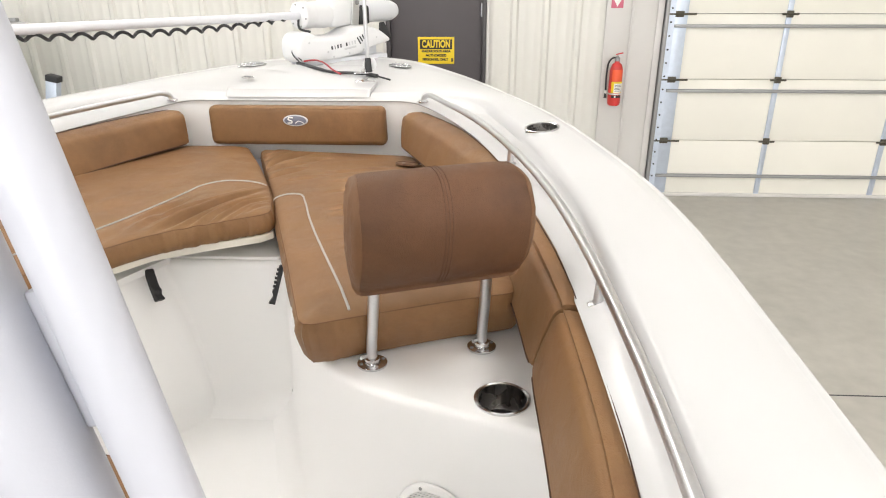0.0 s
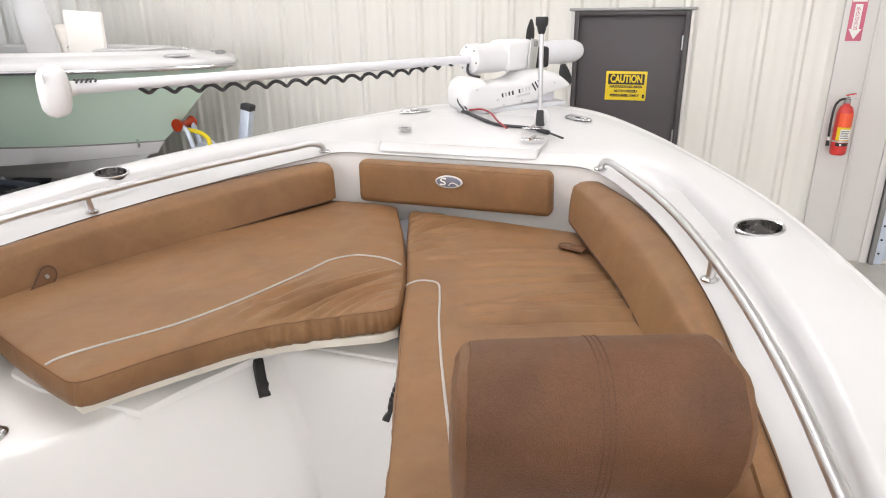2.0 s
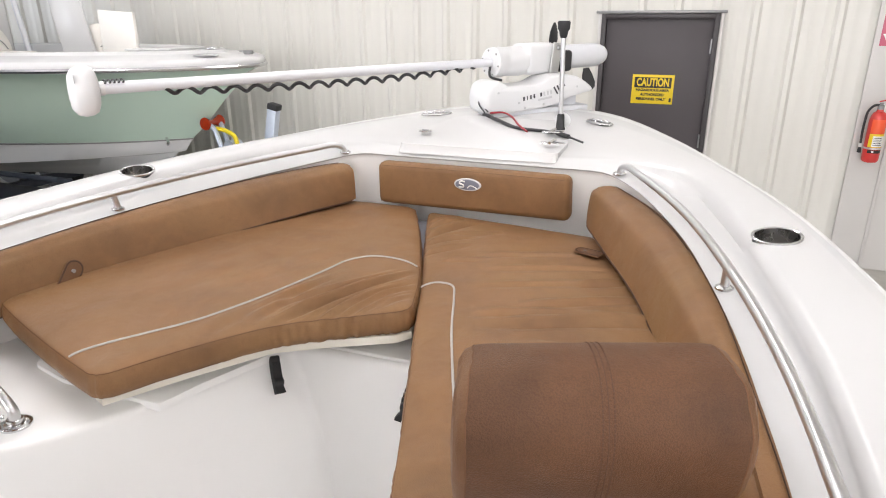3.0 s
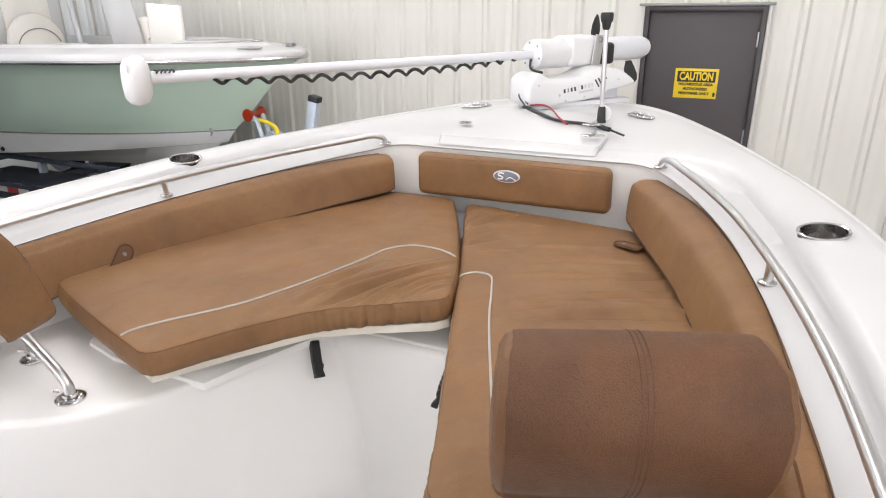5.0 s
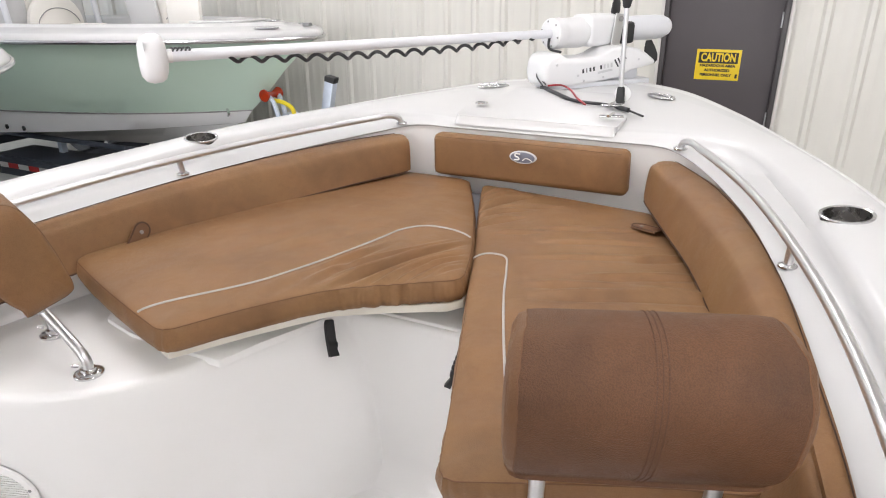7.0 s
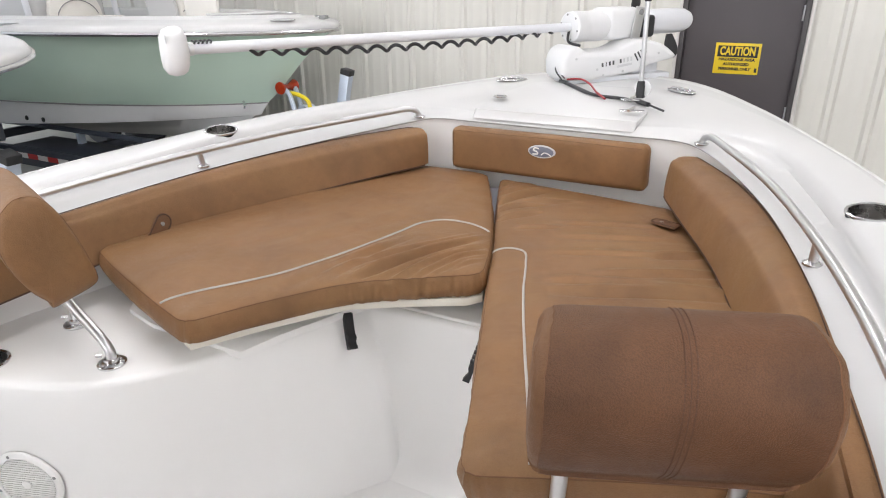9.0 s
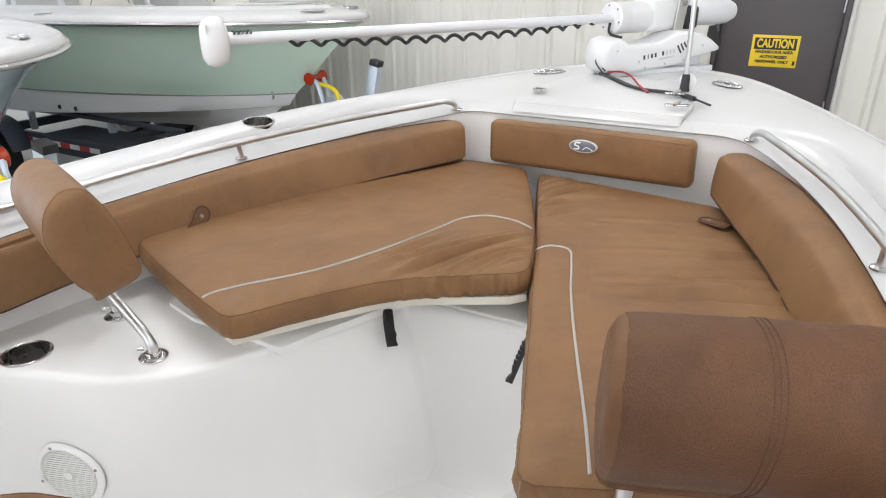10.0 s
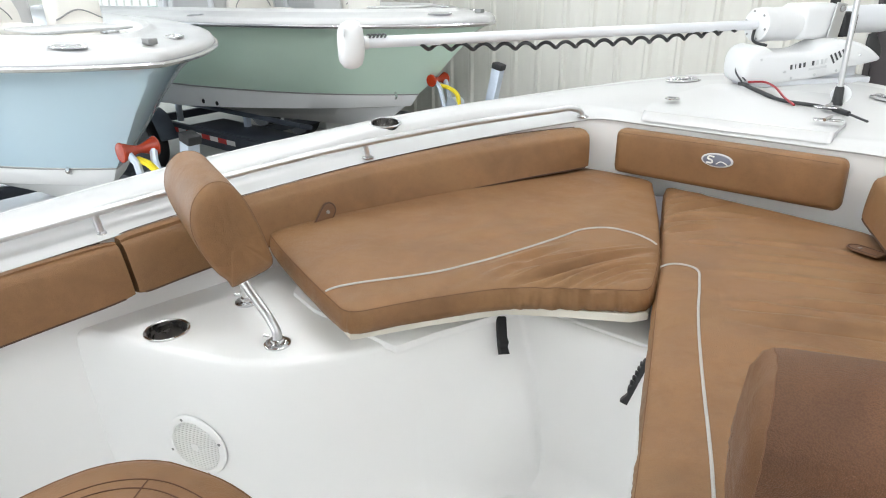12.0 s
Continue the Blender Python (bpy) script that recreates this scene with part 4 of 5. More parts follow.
# port cushion
P_A = [(-0.30, 1.212), (-0.215, 1.36), (-0.11, 1.505), (-0.02, 1.575), (0.135, 1.682)]
P_B = [(0.135, 1.682), (0.082, 1.85), (-0.036, 2.13), (-0.148, 2.36), (-0.172, 2.405), (-0.205, 2.42), (-0.30, 2.425), (-0.43, 2.42)]
P_C = [(-0.795, 1.385), (-0.75, 1.66), (-0.685, 1.90), (-0.585, 2.13), (-0.43, 2.42)]
P_AFT = [(-0.30, 1.212), (-0.46, 1.262), (-0.62, 1.318), (-0.79, 1.385)]
board = [(x + (0.018 if k > 2 else -0.004), y + (-0.010 if k > 2 else 0.004)) for k, (x, y) in enumerate([(-0.31, 1.225), (-0.22, 1.372), (-0.12, 1.515), (-0.03, 1.60), (0.03, 1.632), (0.09, 1.665), (0.115, 1.70), (0.07, 1.85)])]
board += [(-0.05, 2.1), (-0.16, 2.34), (-0.36, 2.33), (-0.6, 1.9), (-0.75, 1.41), (-0.5, 1.30)]
seat_cushion("tan vinyl bow seat cushion with grey piping on the port locker", (P_A, P_B, P_C, P_AFT), 1.443, 1.505, port_folds,
             [(-0.405, 1.248), (-0.33, 1.345), (-0.255, 1.46), (-0.195, 1.61), (-0.146, 1.785), (-0.127, 1.87), (-0.086, 1.918), (-0.032, 1.931), (0.02, 1.926), (0.05, 1.917)],
             [], board, nu=280, nv=240, pleats=lambda x, y: 0.008 * bell(x, y, 0.0, 1.59, 0.17))
# starboard cushion
S_A = [(0.364, 1.091), (0.50, 1.152), (0.64, 1.210), (0.780, 1.256)]
S_B = [(0.780, 1.256), (0.766, 1.45), (0.720, 1.70), (0.632, 1.95), (0.455, 2.358)]
S_C = [(-0.130, 2.43), (0.02, 2.412), (0.2, 2.39), (0.455, 2.358)]
S_D = [(0.364, 1.091), (0.326, 1.20), (0.287, 1.31), (0.222, 1.49), (0.141, 1.71), (0.094, 1.843), (0.003, 2.08), (-0.130, 2.43)]
seat_cushion("tan vinyl bow seat cushion with grey piping on the starboard locker", (S_A, S_B, S_C, S_D), 1.377, 1.492, star_folds,
             [(0.093, 1.835), (0.13, 1.853), (0.175, 1.842), (0.205, 1.775), (0.245, 1.655), (0.29, 1.535), (0.344, 1.40), (0.398, 1.27), (0.447, 1.147)],
             [], nv=280, under=(0.038, 1.35), pleats=lambda x, y: 0.005 * bell(x, y, 0.36, 1.12, 0.2))


gap = thing("gap_strip", "narrow grey vinyl strip between the two bow seat cushions", "vinyl strip", at=(0, 0, 0))
edge_p = cr([(0.112, 1.79, 0), (0.085, 1.85, 0), (-0.035, 2.13, 0), (-0.147, 2.36, 0), (-0.168, 2.41, 0)], 6)
edge_s = cr([(0.114, 1.79, 0), (0.092, 1.85, 0), (-0.012, 2.12, 0), (-0.100, 2.35, 0), (-0.124, 2.41, 0)], 6)
part("strip", loft([[(p[0] - 0.012, p[1], 1.455), (p[0], p[1], 1.463), ((p[0] + q[0]) / 2, (p[1] + q[1]) / 2, 1.458), (q[0], q[1], 1.463), (q[0] + 0.012, q[1], 1.455)] for p, q in zip(edge_p, edge_s)]), GREY_VINYL, gap)


def bolster(name, label, lines, group="coaming bolsters", stations=14):
    """A padded strip: for each point of its path the low inner, high inner and outer top places."""
    t = thing(name, label, "bolster", group, at=(0, 0, 0))
    low, high, outer_top = (cr(l, stations) for l in lines)
    rings, n = [], len(low)
    for k in range(n):
        a, b, c = (np.array(p) for p in (low[k], high[k], outer_top[k]))
        face = b - a
        inward = np.array((a[0] - c[0], a[1] - c[1], 0))
        inward = inward / max(np.linalg.norm(inward), 1e-6)
        e = min(k, n - 1 - k) / 4.0
        sh = 1.0 if e >= 1 else math.sqrt(max(0.0, 1 - (1 - e) ** 2)) * 0.07 + 0.93
        c2 = c - inward * 0.035 - np.array((0, 0, 0.014))
        bottom_out = c2 + np.array((0, 0, a[2] - c2[2]))
        mid = (a + b + c + bottom_out) / 4
        sec = [bottom_out, a * 0.7 + bottom_out * 0.3, a + np.array((0, 0, 0.004)) + inward * -0.006, a + face * 0.06 + inward * 0.002, a + face * 0.3 + inward * 0.005, a + face * 0.6 + inward * 0.006,
               a + face * 0.88 + inward * 0.005, a + face * 0.97 + inward * 0.003, b + inward * -0.003 + np.array((0, 0, 0.004)), b + inward * -0.010 + np.array((0, 0, 0.006)), b * 0.66 + c * 0.34 + np.array((0, 0, 0.008)), b * 0.35 + c * 0.65 + np.array((0, 0, 0.006)), c - inward * 0.006, c2]
        rings.append([mid + (s - mid) * sh for s in sec])
    part("cover", loft(rings, True, cap_ends=True), TAN, t, angle=55)
    # shadow of the gap below the bolster is put into the seam's dark colour
    part("seam", tube([Vector(tuple(r[3])) for r in rings[1:-1]], 0.0021, 6), DARK_STITCH, t, "stitched seam with painted gap shade")
    part("edge_bead", tube([Vector(tuple(r[12] + np.array((0, 0, 0.0015)))) for r in rings[1:-1]], 0.0011, 6), DARK_STITCH, t, "dark beaded edge trim")
    return t


B_LOW = [(0.392, 2.365, 1.518), (0.478, 2.165, 1.515), (0.592, 1.92, 1.502), (0.675, 1.69, 1.485), (0.741, 1.45, 1.468), (0.785, 1.2, 1.450), (0.806, 1.045, 1.435)]
B_HIGH = [(0.402, 2.375, 1.630), (0.520, 2.165, 1.618), (0.637, 1.92, 1.606), (0.715, 1.69, 1.597), (0.777, 1.45, 1.583), (0.822, 1.2, 1.568), (0.846, 1.045, 1.557)]
B_OUT = [(0.452, 2.402, 1.644), (0.596, 2.18, 1.634), (0.697, 1.93, 1.624), (0.764, 1.69, 1.614), (0.817, 1.42, 1.600), (0.856, 1.2, 1.585), (0.876, 1.045, 1.572)]
A_LOW = [(0.807, 1.035, 1.434), (0.824, 0.7, 1.42), (0.816, 0.3, 1.41), (0.816, -0.2, 1.40)]
A_HIGH = [(0.847, 1.035, 1.556), (0.865, 0.7, 1.545), (0.855, 0.3, 1.533), (0.855, -0.2, 1.522)]
A_OUT = [(0.877, 1.035, 1.564), (0.897, 0.7, 1.553), (0.888, 0.3, 1.541), (0.888, -0.2, 1.53)]


def sided(line, side):
    return [(skew(side * x, y), y, z) for x, y, z in line]


for side in (1, -1):
    bolster("coaming_bolster", "tan vinyl padded bolster along the bow coaming", [sided(l, side) for l in (B_LOW, B_HIGH, B_OUT)])
    bolster("coaming_bolster", "tan vinyl padded bolster along the cockpit side", [sided(l, side) for l in (A_LOW, A_HIGH, A_OUT)])
front = thing("front_bolster", "tan vinyl front backrest with an oval badge", "bolster", at=pose(0.027, 2.418, 1.586))
bm = box(0.655, 0.062, 0.142, (0, 0, 0), 0.022, 5)
for v in bm.verts:
    if v.co.y < 0:
        v.co.y -= 0.008 * (1 - (v.co.x / 0.33) ** 2) * (1 - (v.co.z / 0.071) ** 2)
    v.co.x += 0.10 * max(0, v.co.x) * -v.co.z
part("cover", bm, TAN, front, angle=60)
part("seam", tube([(-0.315, -0.030, -0.062), (-0.318, -0.030, 0), (-0.315, -0.030, 0.062), (0, -0.034, 0.066), (0.305, -0.030, 0.062)], 0.0008, 6), STITCH, front)
badge = part("badge", lathe([(0.001, 0.004), (0.9, 0.004), (1.0, 0.0)], 36, m=pose(0.0, -0.038, 0.024, 90) @ Matrix.Diagonal((0.046, 0.021, 1, 1))), PALE_PRINT, front, "oval silver rimmed badge")
part("badge_field", lathe([(0.001, 0.001), (0.9, 0.0005), (1.0, 0.0)], 36, m=pose(0.0, -0.042, 0.024, 90) @ Matrix.Diagonal((0.040, 0.0165, 1, 1))), BADGE_GREY, badge, "grey enamel field")
bm = tube(cr([(-0.008, 0, 0.034), (-0.022, 0, 0.035), (-0.026, 0, 0.028), (-0.014, 0, 0.023), (-0.012, 0, 0.017), (-0.028, 0, 0.015)], 4), 0.0026, 6)
merge(bm, tube(cr([(0.0, 0, 0.014), (0.01, 0, 0.022), (0.022, 0, 0.02), (0.032, 0, 0.014)], 4), 0.0018, 6))
bmesh.ops.translate(bm, vec=(0, -0.0428, 0), verts=bm.verts)
part("emblem", bm, PAPER, badge, "white curved emblem")


def snap_tab(m):
    t = thing("snap_tab", "small tan vinyl tab with a snap on the bolster", "tab", "snap tabs", at=m)
    n = 14
    pts = [(-0.028, -0.022)] + [(0.03 + 0.022 * math.cos(radians(a)), 0.022 * math.sin(radians(a))) for a in np.linspace(-90, 90, n)] + [(-0.028, 0.022)]
    part("tab", prism(pts, 0, 0.0035, 0.001), TAN_END, t)
    part("welt", tube([(x * 0.93, y * 0.86, 0.0037) for x, y in pts], 0.0015, 6), DARK_STITCH, t, "dark stitched edge")
    part("snap", lathe([(0.0055, 0.003), (0.0055, 0.0048), (0.0035, 0.0058), (0.001, 0.0053)], 14, m=Matrix.Translation((0.022, 0, 0))), DARK_STEEL, t)


snap_tab(pose(0.464, 2.164, 1.5075, 2, 0, 160))
snap_tab(aim((-0.722, 1.520, 1.512), (-0.12, 0.70, 0.66), (0.88, -0.42, 0.12)))


# ---- flip-up backrests on bent posts ----
def backrest(feet, centre, turn, lean, tall, face, thick, seamed, rise):
    """feet: near and far foot; centre: middle of the pad's underside; turn: degrees round z; lean: degrees aft; rise: how far the underside is drawn up."""
    t = thing("lounge_backrest", "padded brown vinyl backrest on two bent stainless posts", "seat back", "lounge backrests", at=(0, 0, 0))
    w = 0.312
    prof = cr([(-0.044, 0.008, 0), (-0.061, 0.055, 0), (-0.070, 0.115, 0), (-0.063, 0.18, 0), (-0.035, 0.222, 0), (0.0, 0.236, 0), (0.034, 0.222, 0), (0.052, 0.18, 0), (0.058, 0.12, 0), (0.058, 0.06, 0),
               (0.054, 0.010, 0), (0.044, 0.0, 0), (0.0, -0.002, 0), (-0.046, 0.0, 0)], 5, closed=True)
    prof = [(p[0], p[1] + rise * max(0.0, 1 - p[1] / 0.11), 0) for p in prof]
    prof = [np.array((p[0] + (thick if p[0] > 0.005 else 0.0) * min(1, p[0] / 0.05), p[1] * tall, 0)) for p in prof]
    half = [(0.009, 0.30), (0.008, 0.58), (0.0055, 0.83), (0.0, 0.945), (-0.007, 0.982), (-0.016, 0.996), (-0.03, 1.0), (-0.06, 1.003)]
    stations = [(-w / 2 - d, k) for d, k in half] + [(0.0, 1.006)] + [(w / 2 + d, k) for d, k in half[::-1]]
    m = pose(*centre, 0, 0, turn) @ pose(0, 0, 0, lean)
    mid = np.array((-0.006, 0.115, 0))

    def spot(u, p, k):
        """A place on the pad, which narrows towards its front."""
        q = mid + (p - mid) * k
        over = max(0.0, min(1.0, (q[0] + 0.05) / 0.06)) * max(0.0, min(1.0, (q[1] - 0.1) / 0.08))
        tuck = 0.007 * over * max(0.0, min(1.0, (abs(u) - (w / 2 - 0.06)) / 0.046)) * max(0.0, min(1.0, (w / 2 + 0.012 - abs(u)) / 0.018))
        if abs(u) > 0.14:
            tuck += 0.0035 * noise.noise(Vector((q[0] * 60, q[1] * 60, u * 9)))
        u -= math.copysign(tuck, u)
        h = max(0.0, (q[0] + 0.06) / 0.13) ** 1.3
        low = max(0.0, 1 - q[1] / 0.06)
        return m @ Vector((u * (1 - 0.055 * h - 0.05 * low * low), q[0], q[1]))

    rings = [[spot(u, p, k) for p in prof] for u, k in stations]
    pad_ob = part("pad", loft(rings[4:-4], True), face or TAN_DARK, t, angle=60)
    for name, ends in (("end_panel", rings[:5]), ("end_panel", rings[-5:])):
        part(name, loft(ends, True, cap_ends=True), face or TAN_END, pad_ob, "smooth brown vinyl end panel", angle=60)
    for ring in (rings[4], rings[-5]):
        part("end_welt", tube(ring, 0.0008, 6, closed=True), STITCH, pad_ob, "stitched welt round the end panel")

    def on_pad(u, k):
        return spot(u, prof[k], 1.0075 if u == 0 else 1.0095)

    if seamed:
        part("seam", tube([on_pad(0.0, k) for k in range(52)], 0.0007, 6), SEAM_BROWN, pad_ob, "dark sewn seam")
    for u in (-0.0062, 0.0062) if seamed else ():
        bm = bmesh.new()
        for k in range(51):
            a, b = on_pad(u, k), on_pad(u, k + 1)
            count = max(1, round((b - a).length / 0.005))
            for q in range(count):
                tube([a.lerp(b, (q + 0.1) / count), a.lerp(b, (q + 0.85) / count)], 0.0009, 5, bm)
        part("stitching", bm, SEAM_BROWN, pad_ob, "row of dark brown stitches")
    ax = (m.to_3x3() @ Vector((1, 0, 0)))
    up, fw = (m.to_3x3() @ Vector((0, 0, 1))), (m.to_3x3() @ Vector((0, 1, 0)))
    for k, f in enumerate(feet):
        f = Vector(f)
        root = Vector(centre) + ax * (0.100 if k else -0.116) + up * 0.03 - fw * 0.02
        path = [f, f + Vector((0, 0, 0.035)), f.lerp(root, 0.55) + Vector((0, 0, 0.012)), root, root + up * 0.08]
        post = part("post", tube(cr([tuple(p) for p in path], 8), 0.0108, 14), RAIL_STEEL, t, "bent stainless tube")
        flange = part("flange", lathe([(0.030, 0.0), (0.030, 0.004), (0.026, 0.006), (0.0165, 0.006), (0.0152, 0.015), (0.0115, 0.017)], 28, m=Matrix.Translation(f)), STEEL, t, "round steel foot flange")
        for q in range(4):
            a = radians(90 * q + 30)
            part("screw", lathe([(0.0035, 0.005), (0.0035, 0.0072), (0.001, 0.0078)], 8, m=Matrix.Translation(f + Vector((0.0235 * math.cos(a), 0.0235 * math.sin(a), 0)))), GREY_STEEL, flange)
        part("set_pin", tube([f + Vector((-0.01, -0.012, 0.024)), f + Vector((-0.018, -0.022, 0.026))], 0.004, 8), STEEL, post)
    return t


# starboard pad is darker than its port twin, with lighter end panels
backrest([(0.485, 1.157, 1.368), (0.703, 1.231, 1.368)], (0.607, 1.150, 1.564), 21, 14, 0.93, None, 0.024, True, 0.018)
backrest([(-0.503, 1.178, 1.366), (-0.728, 1.255, 1.366)], (-0.625, 1.183, 1.548), -20, 15, 0.95, TAN, -0.004, False, 0.004)


# ---- black hold-down straps on the foot well walls ----
def strap(p0, p1, out, ribs):
    p0, p1, out = Vector(p0), Vector(p1), Vector(out).normalized()
    t = thing("rubber_latch", "black rubber hold-down latch on the seat locker", "latch", "locker latches", at=aim(p0, p1 - p0, out))
    length = (p1 - p0).length
    # band in side view: flat at the lid, a swell and a notch before the flared pull
    top = cr([(0, 0.010, 0), (0.012, 0.012, 0), (length * 0.55, 0.010, 0), (length * 0.68, 0.015, 0), (length * 0.80, 0.010, 0), (length * 0.93, 0.015, 0), (length, 0.017, 0)], 5)
    rings = [[(p[0], q * w, z) for q, z in ((-1, 0.001), (-1, p[1] - 0.002), (-0.86, p[1]), (0.86, p[1]), (1, p[1] - 0.002), (1, 0.001))]
             for p in top for w in [0.0115 + 0.0015 * math.sin(math.pi * p[0] / length)]]
    band = part("band", loft(rings, True, cap_ends=True), BLACK, t)
    for k in range(ribs):
        part("rib", box(0.006, 0.023, 0.007, (0.010 + 0.0115 * k, 0, 0.013), 0.002), BLACK, band)
    part("anchor_block", box(0.016, 0.025, 0.014, (0.004, 0, 0.006), 0.004), BLACK, t)


strap((-0.1865, 1.589, 1.360), (-0.152, 1.553, 1.290), (0.93, -0.36, 0.3), 0)
strap((0.178, 1.612, 1.371), (0.156, 1.573, 1.279), (-0.93, -0.36, 0), 5)


# ---- anchor locker hatch ----
hatch = thing("anchor_hatch", "white anchor locker hatch in the bow deck", "hatch", at=(0, 0, 0))
hp = [(-0.252, 2.452), (0.292, 2.458), (0.300, 2.60), (0.21, 2.87), (-0.17, 2.87), (-0.268, 2.60)]
bm = prism(round_poly(hp, 0.02), -0.02, 0.0055, 0.002)
for v in bm.verts:
    v.co.z += 1.697 + 0.105 * (v.co.y - 2.47) + 0.006
    if v.co.y < 2.475 and v.co.z > 1.7025:
        v.co.y += 0.022
        v.co.z += 0.002
part("lid", bm, GELCOAT, hatch)
for k, (x, y) in enumerate(((0.262, 2.535), (0.235, 2.66))):
    h = part("hinge", box(0.075, 0.022, 0.004, (x, y, 1.722 + 0.105 * (y - 2.47) + 0.002), 0.0015, m=pose(0, 0, 0, 0, 0, 14)), STEEL, hatch, "stainless strap hinge")
    part("knuckle", tube([(x - 0.006, y - 0.02, 1.727 + 0.105 * (y - 2.47)), (x + 0.004, y + 0.02, 1.727 + 0.105 * (y - 2.43))], 0.005, 10), STEEL, h)
latch = part("twist_latch", lathe([(0.024, 0.0), (0.024, 0.003), (0.018, 0.004), (0.001, 0.0035)], 24, m=Matrix.Translation((-0.205, 2.59, 1.733))), STEEL, hatch, "round stainless latch")
part("ring_pull", box(0.026, 0.008, 0.004, (-0.205, 2.59, 1.738), 0.0015), GREY_STEEL, latch)

# ---- bow-mounted trolling motor, stowed along the deck ----
motor = thing("trolling_motor", "white bow-mounted trolling motor stowed with its shaft over the port gunwale", "trolling motor", at=(0, 0, 0))
HEAD, NECK = Vector((-0.800, 1.740, 1.948)), Vector((-0.080, 2.975, 1.943))
ALONG = (NECK - HEAD).normalized()
M_SHAFT = aim(HEAD, ALONG)
REACH = (NECK - HEAD).length
part("shaft", tube([HEAD, NECK + ALONG * 0.02], 0.0160, 18), WHITE_PAINT, motor, "white composite shaft")
# control head: a tall rounded pod across the end of the shaft
rings = []
for x, ry, rz in ((-0.042, 0.008, 0.021), (-0.039, 0.022, 0.044), (-0.029, 0.031, 0.058), (-0.011, 0.035, 0.065), (0.007, 0.034, 0.064), (0.020, 0.029, 0.057), (0.027, 0.020, 0.042), (0.030, 0.012, 0.024)):
    rings.append([M_SHAFT @ Vector((x, ry * abs(math.cos(a)) ** 0.8 * (1 if math.cos(a) > 0 else -1), rz * abs(math.sin(a)) ** 0.8 * (1 if math.sin(a) > 0 else -1) - 0.004 + 0.06 * x)) for a in np.linspace(0, 2 * math.pi, 29)[:-1]])
head = part("control_head", loft(rings, True, cap_ends=True), WHITE_PLASTIC, motor, "rounded white control head", angle=70)
part("mark", box(0.002, 0.010, 0.022, (0, 0, 0), m=M_SHAFT @ Matrix.Translation((-0.030, -0.030, 0.03))), PALE_PRINT, head)
part("collar", tube([HEAD + ALONG * 0.03, HEAD + ALONG * 0.042], 0.0185, 18), WHITE_PLASTIC, motor)
# coiled cord slung under the shaft
coil = []
turns = 18.0
for k in range(int(turns * 14) + 1):
    f = k / (turns * 14)
    s = 0.17 + (REACH - 0.18) * f
    sag = -0.013 - 0.020 * math.sin(math.pi * min(1, f * 1.05)) ** 0.7 + 0.008 * max(0, f - 0.75) / 0.25
    a = 2 * math.pi * turns * f
    r = 0.0085 * min(1, 6 * (1 - f) + 0.25)
    coil.append(M_SHAFT @ Vector((s, r * math.cos(a), sag + r * math.sin(a))))
part("coiled_cord", tube(coil, 0.0058, 8), CORD, motor, "black coiled cable")
part("cord_lead", tube(cr([tuple(coil[-1]), tuple(NECK + Vector((0.0, -0.03, -0.05))), tuple(NECK + ALONG * 0.04 + Vector((0.02, -0.04, -0.066)))], 6), 0.005, 8), CORD, motor)
bm = bmesh.new()
for k in range(5):
    tube([M_SHAFT @ Vector((0.045 + 0.011 * k, -0.004 + 0.018 * math.cos(q), 0.017 + 0.004 * math.sin(q))) for q in np.linspace(0, 2 * math.pi, 9)], 0.0024, 6, bm)
part("cord_wrap", bm, CORD, motor, "black cable wound at the head")
# motor tube, housing, bracket, lower unit
M_NECK = aim(NECK, ALONG)


def round_bar(profile, m, n=28):
    rings = [[m @ Vector((x, r * math.cos(a), r * math.sin(a))) for a in np.linspace(0, 2 * math.pi, n + 1)[:-1]] for x, r in profile]
    return loft(rings, True, cap_ends=True)


collar = part("upper_housing", round_bar([(-0.012, 0.050), (-0.008, 0.056), (0.03, 0.058), (0.036, 0.055), (0.05, 0.055), (0.13, 0.058), (0.15, 0.056)], M_NECK), WHITE_PLASTIC, motor, "white cylindrical housing", angle=30)
for k in range(6):
    a = radians(60 * k + 15)
    part("screw", lathe([(0.004, 0), (0.004, 0.002), (0.001, 0.003)], 8, m=M_NECK @ Matrix.Translation((-0.012, 0.046 * math.cos(a), 0.046 * math.sin(a))) @ pose(0, 0, 0, 0, -90)), GREY_STEEL, collar)
part("gear_case", box(0.17, 0.115, 0.120, (0, 0, 0), 0.025, 4, m=M_NECK @ Matrix.Translation((0.225, 0, 0.006))), WHITE_PLASTIC, motor, "white gear case", angle=60)
bracket = part("bracket_plate", box(0.05, 0.006, 0.135, (0, 0, 0), 0.003, m=M_NECK @ Matrix.Translation((0.285, -0.066, 0.0)) @ pose(0, 0, 0, 0, 8)), ALUMINIUM, motor, "bare aluminium bracket")
part("bolt", lathe([(0.011, 0), (0.011, 0.004), (0.006, 0.008), (0.001, 0.008)], 14, m=M_NECK @ Matrix.Translation((0.295, -0.07, 0.048)) @ pose(0, 0, 0, 90)), GREY_STEEL, bracket)
part("rubber_boot", box(0.075, 0.085, 0.085, (0, 0, 0), 0.014, 3, m=M_NECK @ Matrix.Translation((0.36, -0.02, -0.008))), BLACK, motor, "black rubber boot")
part("lower_unit", round_bar([(0.36, 0.028), (0.40, 0.046), (0.44, 0.049), (0.58, 0.050), (0.625, 0.047), (0.655, 0.037), (0.672, 0.022), (0.677, 0.004)], M_NECK @ Matrix.Translation((0, 0, 0.004))), WHITE_PAINT, motor, "white torpedo motor pod", angle=60)


